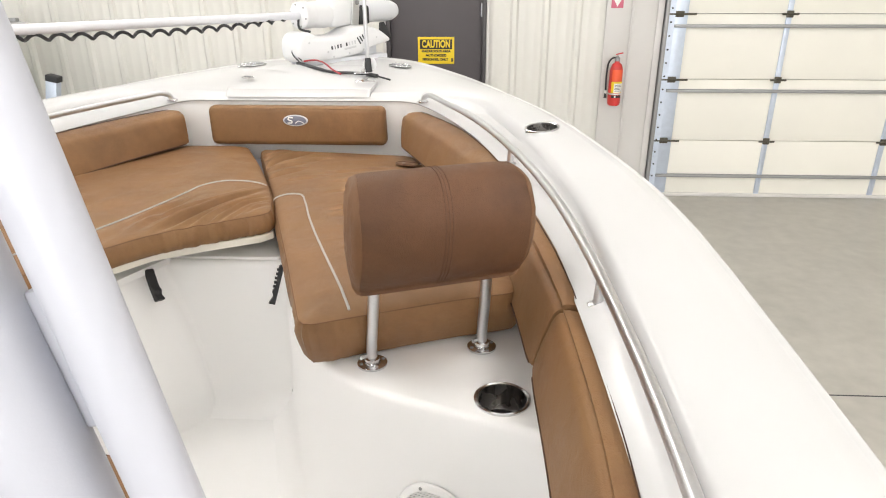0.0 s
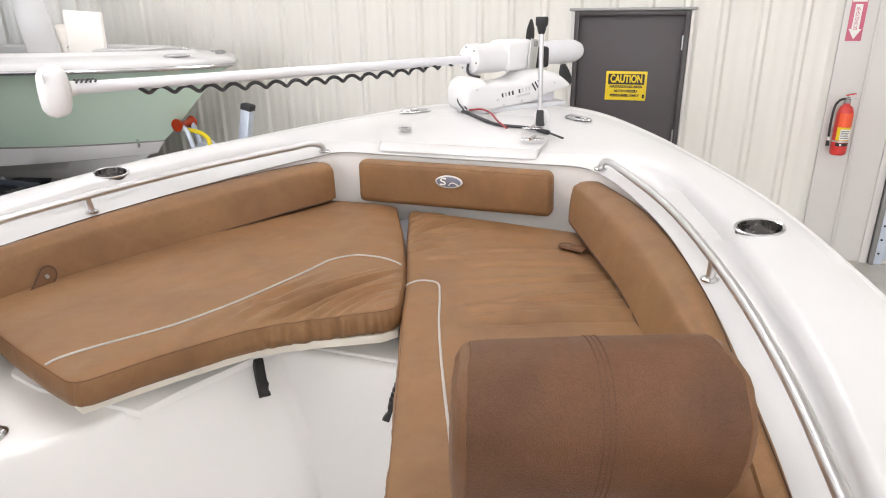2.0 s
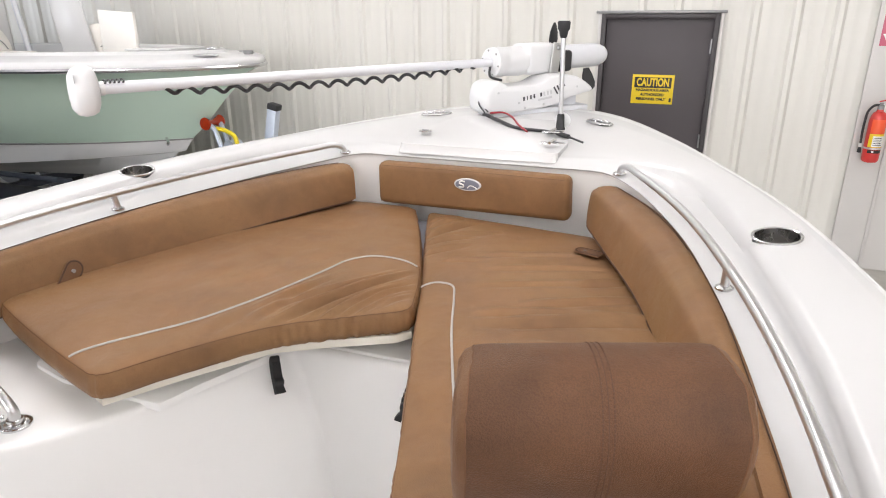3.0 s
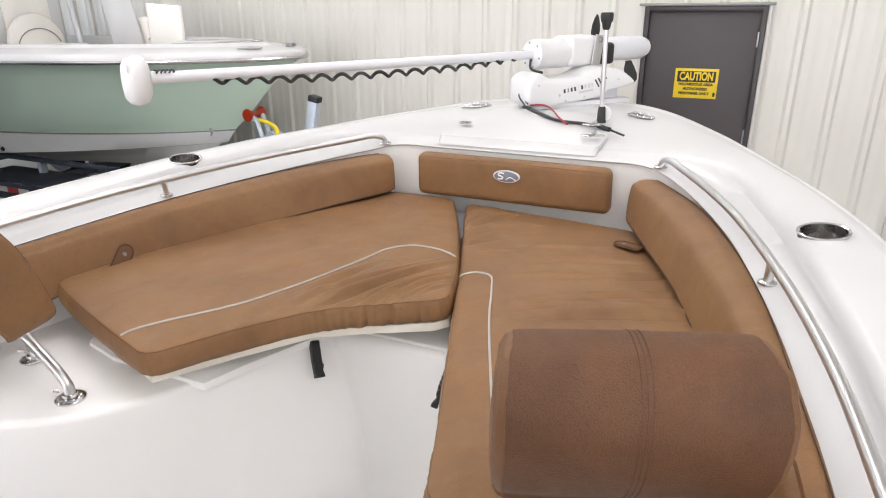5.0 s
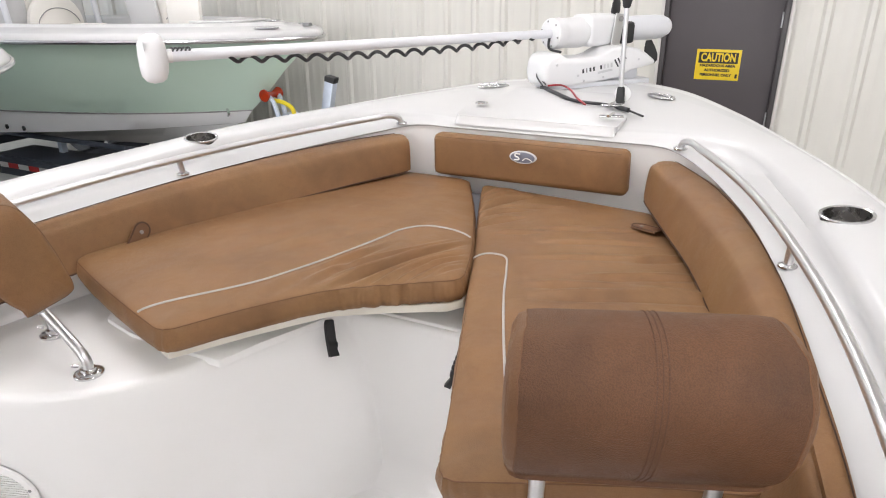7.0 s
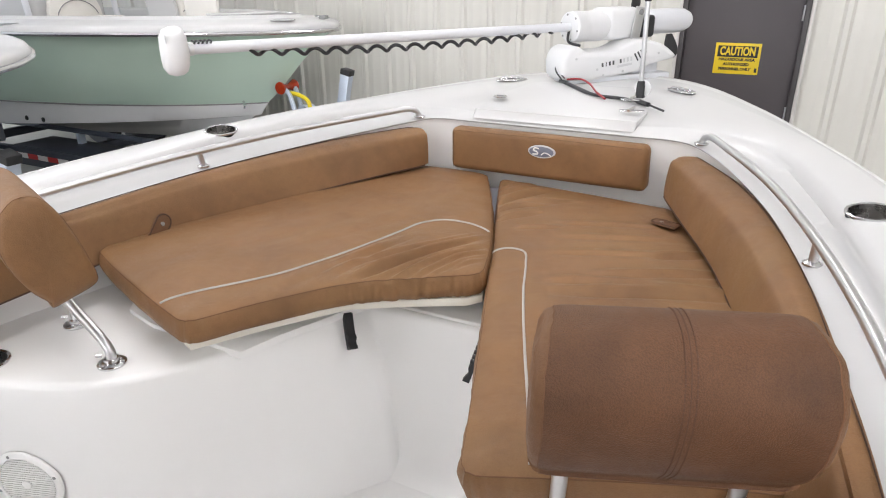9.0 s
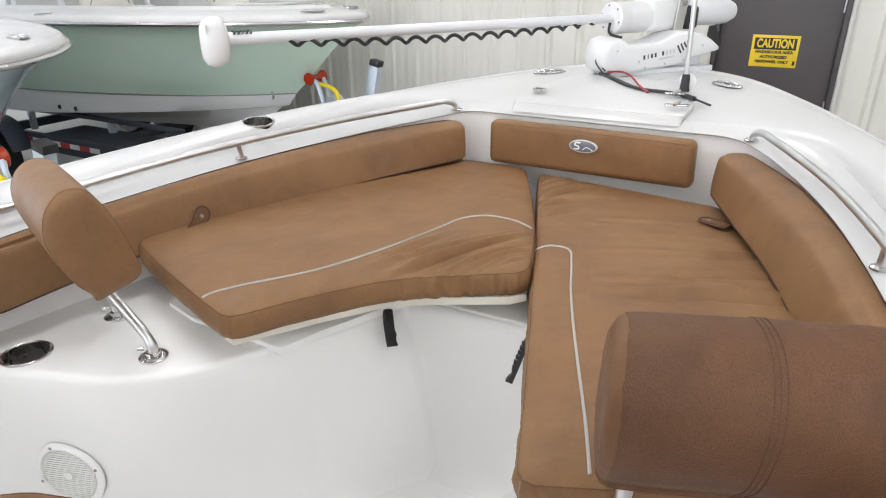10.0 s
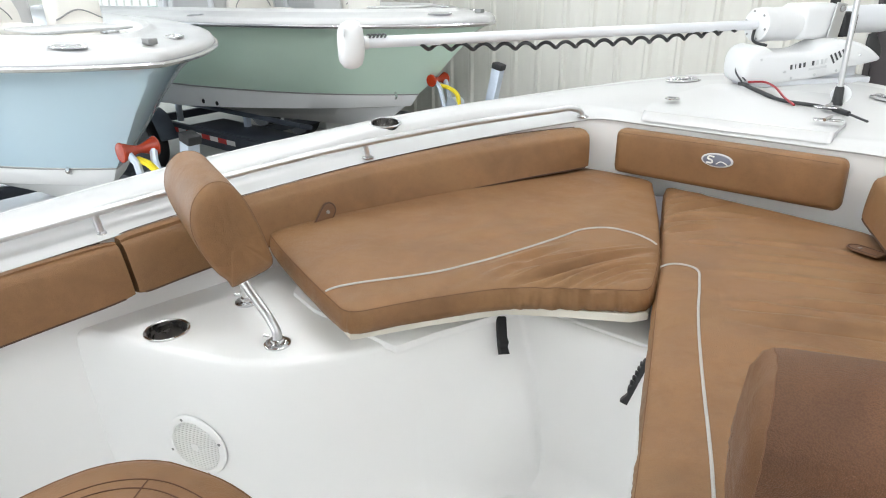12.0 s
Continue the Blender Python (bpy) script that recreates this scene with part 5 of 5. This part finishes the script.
def blade(m):
    rings = []
    for z, w, th, tw in ((0.0, 0.016, 0.010, 0), (0.03, 0.030, 0.008, 8), (0.06, 0.034, 0.006, 16), (0.085, 0.026, 0.004, 24), (0.098, 0.010, 0.002, 28)):
        c, s = math.cos(radians(tw)), math.sin(radians(tw))
        rings.append([m @ Vector((w * math.cos(a) * c - th * math.sin(a) * s + 0.06 * z, w * math.cos(a) * s + th * math.sin(a) * c, z)) for a in np.linspace(0, 2 * math.pi, 17)[:-1]])
    return loft(rings, True, cap_ends=True)


part("propeller_blade", blade(M_NECK @ Matrix.Translation((0.325, -0.01, 0.045))), BLACK, motor, "black propeller blade", angle=60)
part("propeller_blade", blade(M_NECK @ Matrix.Translation((0.56, 0.0, -0.05)) @ pose(0, 0, 0, 165)), BLACK, motor, "black propeller blade", angle=60)
# mount cover
MU = Vector((0.666, 0.746, 0)).normalized()
M_COVER = aim(Vector((-0.120, 2.90, 1.742)), MU)
side = cr([(0.012, 0.02, 0), (0.0, 0.05, 0), (0.003, 0.10, 0), (0.022, 0.128, 0), (0.06, 0.138, 0), (0.085, 0.122, 0), (0.15, 0.118, 0), (0.24, 0.120, 0), (0.31, 0.146, 0), (0.37, 0.150, 0), (0.44, 0.136, 0), (0.49, 0.110, 0), (0.518, 0.084, 0),
           (0.46, 0.068, 0), (0.39, 0.055, 0), (0.36, 0.038, 0), (0.2, 0.016, 0), (0.08, 0.008, 0)], 4, closed=True)
cm = np.mean([p[:2] for p in side], 0)
rings = []
for w, s in ((-0.072, 0.80), (-0.068, 0.93), (-0.055, 0.985), (-0.03, 1.0), (0.03, 1.0), (0.055, 0.985), (0.068, 0.93), (0.072, 0.80)):
    rings.append([M_COVER @ Vector((cm[0] + (p[0] - cm[0]) * (0.5 + 0.5 * s), w, cm[1] + (p[1] - cm[1]) * s)) for p in side])
cover = part("mount_cover", loft(rings, True, cap_ends=True), WHITE_PLASTIC, motor, "white moulded mount cover", angle=60)
FACE = M_COVER @ Matrix.Translation((0, -0.0725, 0)) @ pose(0, 0, 0, 90)


def plate_bar(x, z, w, h, slope, material, parent):
    part("print_bar", box(w, h, 0.0012, (0, 0, 0), m=FACE @ Matrix.Translation((x, z, 0)) @ pose(0, 0, 0, 0, 0, slope)), material, parent, smooth=False)


for k in range(9):
    if k != 4:
        plate_bar(0.172 + 0.0160 * k, 0.067 + 0.0022 * k, 0.0078 if k != 1 else 0.0035, 0.0155, 7, GREY_PRINT if k < 6 else PALE_PRINT, cover)
plate_bar(0.272, 0.062, 0.066, 0.008, 7, PALE_PRINT, cover)
for k in range(4):
    plate_bar(0.322 + 0.0125 * k, 0.090 + 0.0075 * k, 0.0062, 0.034 - 0.005 * k, 34, GREY_PRINT, cover)
for x, z in ((0.150, 0.052), (0.178, 0.030), (0.265, 0.040), (0.345, 0.050), (0.425, 0.100), (0.055, 0.095)):
    part("screw", lathe([(0.0045, 0), (0.0045, 0.002), (0.001, 0.003)], 10, m=FACE @ Matrix.Translation((x, z, 0.0))), PALE_PRINT, cover)
part("mount_base", box(0.46, 0.12, 0.022, (0, 0, 0), 0.005, m=M_COVER @ Matrix.Translation((0.27, 0.0, 0.012))), WHITE_PAINT, motor, "white mounting plate on the deck")
part("rear_arm", box(0.12, 0.08, 0.10, (0, 0, 0), 0.01, m=M_COVER @ Matrix.Translation((0.41, 0.02, 0.05))), WHITE_PAINT, motor)

# loose power lead on the deck
lead = thing("power_lead", "black power cable with a red wire lying on the bow deck", "cable", at=(0, 0, 0))

part("sheath", tube(cr([(-0.088, 2.905, 1.752), (-0.055, 2.865, 1.751), (-0.012, 2.815, 1.750), (0.10, 2.715, 1.741), (0.20, 2.695, 1.739), (0.275, 2.65, 1.737), (0.35, 2.585, 1.729)], 8), [0.0090] * 10 + [0.0072] * 12 + [0.0056] * 14 + [0.0036] * 13, 10), CORD, lead)
part("connector", tube([(0.25, 2.668, 1.739), (0.295, 2.632, 1.736)], 0.0078, 10), BLACK, lead)
part("red_wire", tube(cr([(-0.05, 2.86, 1.766), (0.0, 2.85, 1.772), (0.05, 2.80, 1.766), (0.10, 2.72, 1.750), (0.142, 2.672, 1.738)], 8), 0.0036, 8), RED_WIRE, lead, "dark red wire")
part("loop_wire", tube(cr([(-0.06, 2.86, 1.77), (-0.10, 2.885, 1.80), (-0.115, 2.90, 1.83), (-0.095, 2.895, 1.846), (-0.085, 2.89, 1.835), (-0.105, 2.885, 1.80), (-0.07, 2.855, 1.765)], 6), 0.0028, 6), GREY_PRINT, lead, "thin dark wire loop")
part("red_splice", tube([(-0.104, 2.90, 1.840), (-0.082, 2.89, 1.846)], 0.0042, 8), RED_WIRE, lead)

# pole light
pole = thing("pole_light", "slim bright light pole with black ends standing on the bow deck", "pole light", at=(0.240, 2.757, 1.736))
part("tube", tube([(0, 0, 0.04), (-0.006, 0, 0.322)], 0.0082, 16), ALUMINIUM, pole, "slim bright metal tube")
part("socket", lathe([(0.017, 0), (0.017, 0.006), (0.015, 0.010), (0.0125, 0.052), (0.0095, 0.056)], 20), BLACK, pole, "black rubber socket")
part("cap", lathe([(0.0095, 0.308), (0.0125, 0.314), (0.0155, 0.330), (0.0205, 0.337), (0.0215, 0.357), (0.019, 0.363), (0.001, 0.363)], 22, m=Matrix.Translation((-0.006, 0, 0))), BLACK, pole, "black cap")
part("rim_disc", lathe([(0.027, 0.0), (0.028, 0.004), (0.024, 0.006), (0.001, 0.006)], 28, m=pose(0.004, 0.022, 0.030, 90)), WHITE_PLASTIC, pole, "round white plastic disc")

# ---- console seat, console and hardtop leg by the camera ----
console = thing("helm_console", "white moulded helm console of the boat", "console", at=(0, 0, 0))
part("body", box(0.74, 1.3, 0.98, (-0.03, -0.36, 1.39), 0.05, 4), GELCOAT, console)
part("seat_box", box(0.62, 0.52, 0.36, (-0.06, 0.56, 1.08), 0.03, 3), LINER, console, "white moulded seat box")
cs = thing("console_seat_cushion", "tan vinyl seat cushion with stitched seams in front of the console", "cushion", at=(0, 0, 0))
sx0, sx1, sy0, sy1 = -0.424, 0.275, 0.30, 0.852
A = [(sx0 + 0.0, sy0), (sx1, sy0)]
B = [(sx1, sy0), (sx1, 0.6), (sx1 - 0.03, 0.76), (sx1 - 0.09, 0.83)]
C = [(sx0 + 0.085, 0.81), (-0.2, sy1 - 0.002), (-0.06, sy1 + 0.002), (0.08, sy1), (sx1 - 0.09, 0.83)]
D = [(sx0, sy0), (sx0 + 0.0, 0.6), (sx0 + 0.025, 0.735), (sx0 + 0.085, 0.81)]
bm, loop = pad(coons(A, B, C, D, 40, 40), 1.262, 1.391, lambda x, y, d: 0.022 * (1 - math.exp(-d / 0.09)) + 0.002 * fold_noise(x, y, 30, 0.3, 0.1, 6), puff=0.012)
tree = BVHTree.FromBMesh(bm)
part("cover", bm, TAN, cs, angle=60)
part("edge_welt", tube(loop[::2], 0.0018, 6, closed=True), STITCH, cs)
for s in ([(-0.365, 0.50), (-0.35, 0.62), (-0.315, 0.72), (-0.26, 0.775), (-0.15, 0.80), (0.05, 0.805)], [(-0.345, 0.50), (-0.33, 0.61), (-0.298, 0.705), (-0.25, 0.755), (-0.15, 0.78), (0.05, 0.785)], [(-0.275, 0.765), (-0.23, 0.70), (-0.205, 0.60)]):
    part("seam", tube(drop_on(tree, [p[:2] for p in cr([(x, y, 0) for x, y in s], 8)], 0.0003), 0.0012, 6), SEAM_BROWN, cs, "brown stitched seam")
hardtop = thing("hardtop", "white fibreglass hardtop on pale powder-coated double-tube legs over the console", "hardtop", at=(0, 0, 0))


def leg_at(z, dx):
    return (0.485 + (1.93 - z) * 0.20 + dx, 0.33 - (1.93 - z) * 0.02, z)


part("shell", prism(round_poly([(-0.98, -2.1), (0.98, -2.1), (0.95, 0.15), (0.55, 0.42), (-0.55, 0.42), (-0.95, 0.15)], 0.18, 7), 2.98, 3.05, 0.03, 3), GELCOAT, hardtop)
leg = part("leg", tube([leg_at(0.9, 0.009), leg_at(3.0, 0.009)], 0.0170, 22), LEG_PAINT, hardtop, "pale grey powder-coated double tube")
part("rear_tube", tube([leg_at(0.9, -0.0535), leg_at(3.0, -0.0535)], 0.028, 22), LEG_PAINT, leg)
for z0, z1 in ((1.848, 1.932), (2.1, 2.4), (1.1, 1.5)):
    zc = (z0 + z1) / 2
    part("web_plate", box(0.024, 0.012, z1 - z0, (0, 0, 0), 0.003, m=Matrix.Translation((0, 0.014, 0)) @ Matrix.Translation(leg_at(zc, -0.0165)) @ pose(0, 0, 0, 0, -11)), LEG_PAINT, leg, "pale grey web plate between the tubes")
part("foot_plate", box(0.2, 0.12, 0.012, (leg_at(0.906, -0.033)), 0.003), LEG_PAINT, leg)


# ---- trailers and the boats stored alongside ----
def trailer(m, with_post=True, roller=(-0.50, 1.235), jack_top=(0.25, 1.40), jack_y=-0.12, reach=0.6):
    """A boat trailer; x runs forwards from the bow, y to port, z up from the floor."""
    t = thing("boat_trailer", "dark steel boat trailer with red and white reflective tape", "trailer", "boat trailers", at=m)
    for s in (1, -1):
        rail = part("side_rail", box(5.6, 0.06, 0.17, (-4.0, s * 0.98, 0.52), 0.008), TRAILER_STEEL, t)
        for k in range(9):
            part("tape", box(0.15, 0.003, 0.05, (-2.55 - 0.155 * k, s * 1.0115, 0.535)), TAPE_RED if k % 2 else TAPE_WHITE, rail, "red reflective tape" if k % 2 else "white reflective tape", smooth=False)
        part("draw_bar", tube([(-1.25, s * 0.95, 0.52), (0.0, s * 0.06, 0.50)], 0.05, 8), TRAILER_STEEL, t)
        part("bunk", box(4.2, 0.16, 0.05, (-3.9, s * 0.62, 0.73), 0.01, m=pose(0, 0, 0, s * 18)), TRAILER_STEEL, t, "carpeted bunk board")
        part("step_plate", box(1.9, 0.42, 0.012, (-2.45, s * 0.74, 0.600), 0.004), TRAILER_STEEL, t, "dark steel step plate")
        for x in (-2.8, -4.2, -5.6):
            part("bunk_bracket", box(0.06, 0.06, 0.24, (x, s * 0.62, 0.61), 0.006), GALVANISED, t)
        for x in (-4.1, -4.95):
            wheel = part("wheel", lathe([(0.20, -0.10), (0.30, -0.10), (0.325, -0.07), (0.33, 0.0), (0.325, 0.07), (0.30, 0.10), (0.20, 0.10)], 32, m=pose(x, s * 1.13, 0.33, 90)), BLACK, t, "black rubber tyre")
            part("rim", lathe([(0.001, 0.02), (0.05, 0.03), (0.13, 0.0), (0.19, 0.05), (0.205, 0.09), (0.205, -0.09)], 24, m=pose(x, s * 1.13, 0.33, 90 * s)), ALUMINIUM, wheel, "bright alloy rim")
        fender = tube(cr([(-3.55, s * 1.13, 0.45), (-3.75, s * 1.13, 0.72), (-4.5, s * 1.13, 0.76), (-5.3, s * 1.13, 0.72), (-5.5, s * 1.13, 0.45)], 6), 0.012, 6)
        bmesh.ops.scale(fender, vec=(1, 9, 1), space=Matrix.Translation((0, -s * 1.13, 0)), verts=fender.verts)
        part("fender", fender, TRAILER_STEEL, t, "dark folded fender")
    for x in (-1.6, -2.9, -4.5, -6.4):
        part("cross_member", box(0.08, 1.96, 0.09, (x, 0, 0.50), 0.006), TRAILER_STEEL, t)
    part("tongue", box(reach + 1.5, 0.09, 0.10, ((reach - 1.5) / 2, 0, 0.50), 0.008), GALVANISED, t)
    part("coupler", box(0.2, 0.11, 0.09, (reach + 0.08, 0, 0.52), 0.02), GREY_STEEL, t)
    part("wheel_chock", box(0.2, 0.2, 0.46, (reach - 0.1, 0, 0.23), 0.01), GREY_STEEL, t, "grey steel stand under the tongue")
    rx, rz = roller
    if with_post:
        for s in (-1, 1):
            part("winch_post", tube([(rx + 0.26, s * 0.05, 0.5), (rx + 0.06, s * 0.05, rz - 0.06), (rx + 0.02, s * 0.075, rz)], 0.022, 8), GALVANISED, t)
        part("bow_roller", lathe([(0.02, -0.104), (0.053, -0.102), (0.056, -0.094), (0.037, -0.05), (0.024, -0.012), (0.024, 0.012), (0.037, 0.05), (0.056, 0.094), (0.053, 0.102), (0.02, 0.104)], 30, m=pose(rx, 0, rz, 90)), AMBER, t, "amber polyurethane bow roller")
        part("winch_strap", tube(cr([(rx + 0.02, -0.02, rz - 0.05), (rx + 0.14, -0.02, rz - 0.06), (rx + 0.24, -0.02, rz - 0.11), (rx + 0.26, -0.02, rz - 0.2)], 6), 0.019, 8), YELLOW, t, "yellow winch strap")
        part("winch", lathe([(0.02, -0.06), (0.06, -0.06), (0.06, 0.06), (0.02, 0.06)], 20, m=pose(rx + 0.2, 0, rz - 0.2, 90)), GALVANISED, t, "galvanised hand winch")
        jx, jz = jack_top
        part("jack_tube", box(0.085, 0.07, jz - 0.45, (0, 0, 0), 0.006, m=Matrix.Translation((jx - 0.09, jack_y, (jz + 0.45) / 2)) @ pose(0, 0, 0, 0, 13)), GALVANISED, t, "galvanised jack tube")
        part("jack_cap", box(0.095, 0.08, 0.05, (0, 0, 0), 0.008, m=Matrix.Translation((jx + 0.022, jack_y, jz + 0.0)) @ pose(0, 0, 0, 0, 13)), BLACK, t, "black plastic cap")
    return t


# level, setback of the stem, height under the deck edge, greatest half width, fullness
LEVELS = [(0.0, 0.0, 1.30, 1.10, 0.75), (0.0, -0.015, 1.32, 1.10, 0.75), (0.01, -0.034, 1.32, 1.10, 0.75), (0.06, -0.058, 1.28, 1.10, 0.75), (0.15, -0.10, 1.25, 1.10, 0.8), (0.20, -0.16, 1.23, 1.10, 0.9),
          (0.39, -0.32, 1.19, 1.15, 0.92), (0.58, -0.50, 1.15, 1.2, 0.94), (0.72, -0.62, 1.12, 1.25, 0.95), (0.81, -0.69, 1.10, 1.28, 0.95), (0.90, -0.80, 1.05, 1.3, 0.95), (0.93, -0.812, 1.01, 1.32, 0.96), (0.96, -0.80, 0.95, 1.34, 0.97), (1.15, -0.94, 0.55, 1.3, 1.0), (1.40, -1.08, 0.02, 1.4, 1.0)]
LENGTH = 7.0


def level_ring(lv, n=44, shrink=0.0, dz=0.0, rake=1.0, drop=0.02):
    set_back, z, hw, soft, power = lv
    set_back *= rake
    half = []
    for k in range(n + 1):
        d = (LENGTH - set_back - shrink) * (k / n) ** 2.2
        w = max(0.0, (hw - shrink) * (1 - math.exp(-d / soft)) ** power)
        rise = 0.03 * (1 - math.exp(-d / 2))
        half.append((-(set_back + shrink) - d, w, z + dz + rise + (0.0 if z > -0.7 else -drop * min(d, 2.6))))
    return [np.array(p) for p in half[::-1]] + [np.array((p[0], -p[1], p[2])) for p in half[1:]]


def stored_boat(m, hull_mat, label, panel_up, rake, backs, helm_x, drop):
    b = thing("stored_boat", label, "boat", "boats in storage", at=m)
    rings = [level_ring(lv, rake=rake, drop=drop) for lv in LEVELS]
    part("hull_side", loft(rings[3:10]), hull_mat, b, angle=50)
    part("bottom", loft(rings[9:]), BOTTOM_WHITE, b, "white hull bottom", angle=50)
    stripe = [np.array((p[0], p[1] * 1.002 + (0.003 if p[1] > 0 else -0.003), p[2] + 0.004)) for p in rings[9]]
    part("boot_stripe", tube(stripe, 0.008, 6), GREY_STEEL, b, "thin grey boot stripe")
    part("rub_rail", tube([p + np.array((0.004, 0.006 if p[1] > 0 else -0.006, -0.002)) for p in rings[2]], 0.016, 8), STEEL, b, "stainless rubbing strake")
    deck = [rings[3], rings[2], rings[1], rings[0], level_ring(LEVELS[0], shrink=0.008, dz=0.014), level_ring(LEVELS[0], shrink=0.025, dz=0.024), level_ring(LEVELS[0], shrink=0.06, dz=0.033), level_ring(LEVELS[0], shrink=0.20, dz=0.050), level_ring(LEVELS[0], shrink=0.32, dz=0.060), level_ring(LEVELS[0], shrink=0.35, dz=0.064), level_ring(LEVELS[0], shrink=0.37, dz=0.085), level_ring(LEVELS[0], shrink=0.40, dz=0.088), level_ring(LEVELS[0], shrink=0.44, dz=0.06), level_ring(LEVELS[0], shrink=0.46, dz=-0.2)]
    inner = level_ring(LEVELS[0], shrink=0.46, dz=-0.2)
    bm = loft(deck)
    bm.faces.new([bm.verts.new(tuple(p)) for p in inner])
    bmesh.ops.remove_doubles(bm, verts=bm.verts, dist=0.001)
    part("deck_moulding", bm, GELCOAT, b, "glossy white deck moulding", angle=60)
    trans = [r[0] for r in rings] + [r[-1] for r in rings[::-1]]
    bm = bmesh.new()
    bm.faces.new([bm.verts.new(tuple(p)) for p in trans])
    part("transom", bm, hull_mat, b, smooth=False)
    for x, y in ((-0.31, -0.28), (-0.37, 0.30), (-2.6, -1.12)):
        turned = pose(x, y, 0.050, 0, 0, 28 if y < 0 else -28)
        cl = part("pull_up_cleat", lathe([(0.001, 0.002), (0.052, 0.003), (0.060, 0.0)], 24, m=turned @ Matrix.Diagonal((1.7, 0.8, 1, 1))), RAIL_STEEL, b, "oval stainless cleat")
        part("rim", tube([turned @ Vector((0.098 * math.cos(a), 0.046 * math.sin(a), 0.003)) for a in np.linspace(0, 2 * math.pi, 29)[:-1]], 0.006, 6, closed=True), STEEL, cl)
        part("horn_bar", tube([turned @ Vector((q, 0, 0.006 + 0.003 * abs(q) / 0.08)) for q in (-0.07, -0.035, 0.0, 0.035, 0.07)], 0.007, 8), STEEL, cl)
    part("deck_light", box(0.07, 0.05, 0.03, (-0.14, 0.04, 0.062), 0.006), GREY_STEEL, b, "small dark deck fitting")
    part("bow_light", box(0.1, 0.06, 0.02, (-0.46, 0.0, 0.094), 0.008), STEEL, b)
    part("anchor_hatch", box(0.5, 0.5, 0.018, (-0.95, 0, 0.094), 0.008), GELCOAT, b, "white anchor hatch")
    for x in (-1.65, -1.9):
        part("drain", lathe([(0.022, 0.0), (0.022, 0.008), (0.014, 0.01), (0.012, 0.002)], 16, m=pose(x - 1.0, -1.02, -0.79, 90)), BLACK, b, "black drain outlet")
    part("bow_eye", tube(cr([(-0.98, -0.16, -0.66), (-0.93, -0.2, -0.69), (-0.98, -0.16, -0.72)], 6), 0.012, 8), STEEL, b, "stainless bow eye")
    # seating and console above the gunwale
    part("bow_cushion", box(0.9, 0.5, 0.12, (-1.6, -0.45, -0.05), 0.03, 3), CREAM_VINYL, b, "cream vinyl bow cushion")
    part("bow_cushion", box(0.9, 0.5, 0.12, (-1.6, 0.45, -0.05), 0.03, 3), CREAM_VINYL, b, "cream vinyl bow cushion")
    for back_x, y in backs:
        back = part("backrest", box(0.15, 0.34, 0.32, (back_x, y, 0.15), 0.06, 4, m=None), CREAM_VINYL, b, "cream vinyl backrest")
        part("welt", tube(cr([(back_x + 0.08, y - 0.15, 0.1), (back_x + 0.08, y, 0.16), (back_x + 0.08, y + 0.15, 0.1)], 6), 0.005, 6), GREY_STEEL, back)
    if panel_up:
        part("open_panel", box(0.50, 0.03, 0.42, (0, 0, 0), 0.006, m=Matrix.Translation((-1.44, -0.05, 0.20)) @ pose(0, 0, 0, 0, 4, -10)), CREAM_VINYL, b, "cream hatch panel standing open")
        part("lean_panel", box(0.40, 0.03, 0.75, (0, 0, 0), 0.01, m=Matrix.Translation((-2.22, 0.15, 0.30)) @ pose(0, 0, 0, 0, -9)), GELCOAT, b, "white panel leaning in the bow")
    con = part("console", box(0.9, 0.86, 1.2, (helm_x, 0, 0.42), 0.07, 4), GELCOAT, b, "white helm console")
    part("console_door", box(0.02, 0.5, 0.62, (helm_x + 0.455, 0, 0.36), 0.01), CREAM_VINYL, con, "cream console panel")
    part("console_seat", box(0.5, 0.62, 0.16, (helm_x + 0.69, 0, -0.02), 0.05, 4), CREAM_VINYL, b, "cream console seat")
    pillow = part("seat_back", lathe([(0.001, 0.06), (0.25, 0.055), (0.30, 0.03), (0.31, 0.0)], 28, m=pose(helm_x + 0.51, 0, 0.06, 0, 90)), CREAM_VINYL, b, "cream rounded seat back")
    part("welt", tube([(helm_x + 0.575, 0.24 * math.cos(a), 0.02 + 0.2 * math.sin(a)) for a in np.linspace(0.3, 2.84, 14)], 0.005, 6), GREY_STEEL, pillow)
    for y in (-0.5, 0.5):
        part("hardtop_leg", tube([(-3.3, y, -0.2), (-3.5, y * 0.95, 1.6)], 0.03, 10), WHITE_PAINT, b)
        part("hardtop_leg", tube([(-4.3, y, -0.2), (-4.2, y * 0.95, 1.6)], 0.03, 10), WHITE_PAINT, b)
    part("hardtop", box(1.9, 1.7, 0.07, (-3.9, 0, 1.62), 0.03, 3), WHITE_PAINT, b, "white fibreglass hardtop")
    return b


M_GREEN = pose(-2.74, 5.10, 1.755, 0, -0.8)
M_BLUE = pose(-2.54, 2.08, 1.765)
stored_boat(M_GREEN, GREEN_HULL, "seafoam green and white centre console boat on a trailer", True, 1.03, ((-2.05, 0.36),), -3.85, 0.05)
stored_boat(M_BLUE, BLUE_HULL, "pale blue and white centre console boat on a trailer", False, 0.92, ((-1.73, -0.36), (-1.73, 0.36)), -3.05, 0.02)
trailer(pose(-2.70, 5.10, 0), roller=(-0.615, 1.215), jack_top=(0.12, 1.40))
trailer(pose(-2.54, 2.08, 0), roller=(-0.41, 1.245), jack_top=(-0.04, 1.345), jack_y=0.1)
trailer(pose(0.0, 3.3, 0, 0, 0, 90), with_post=False, reach=0.5)
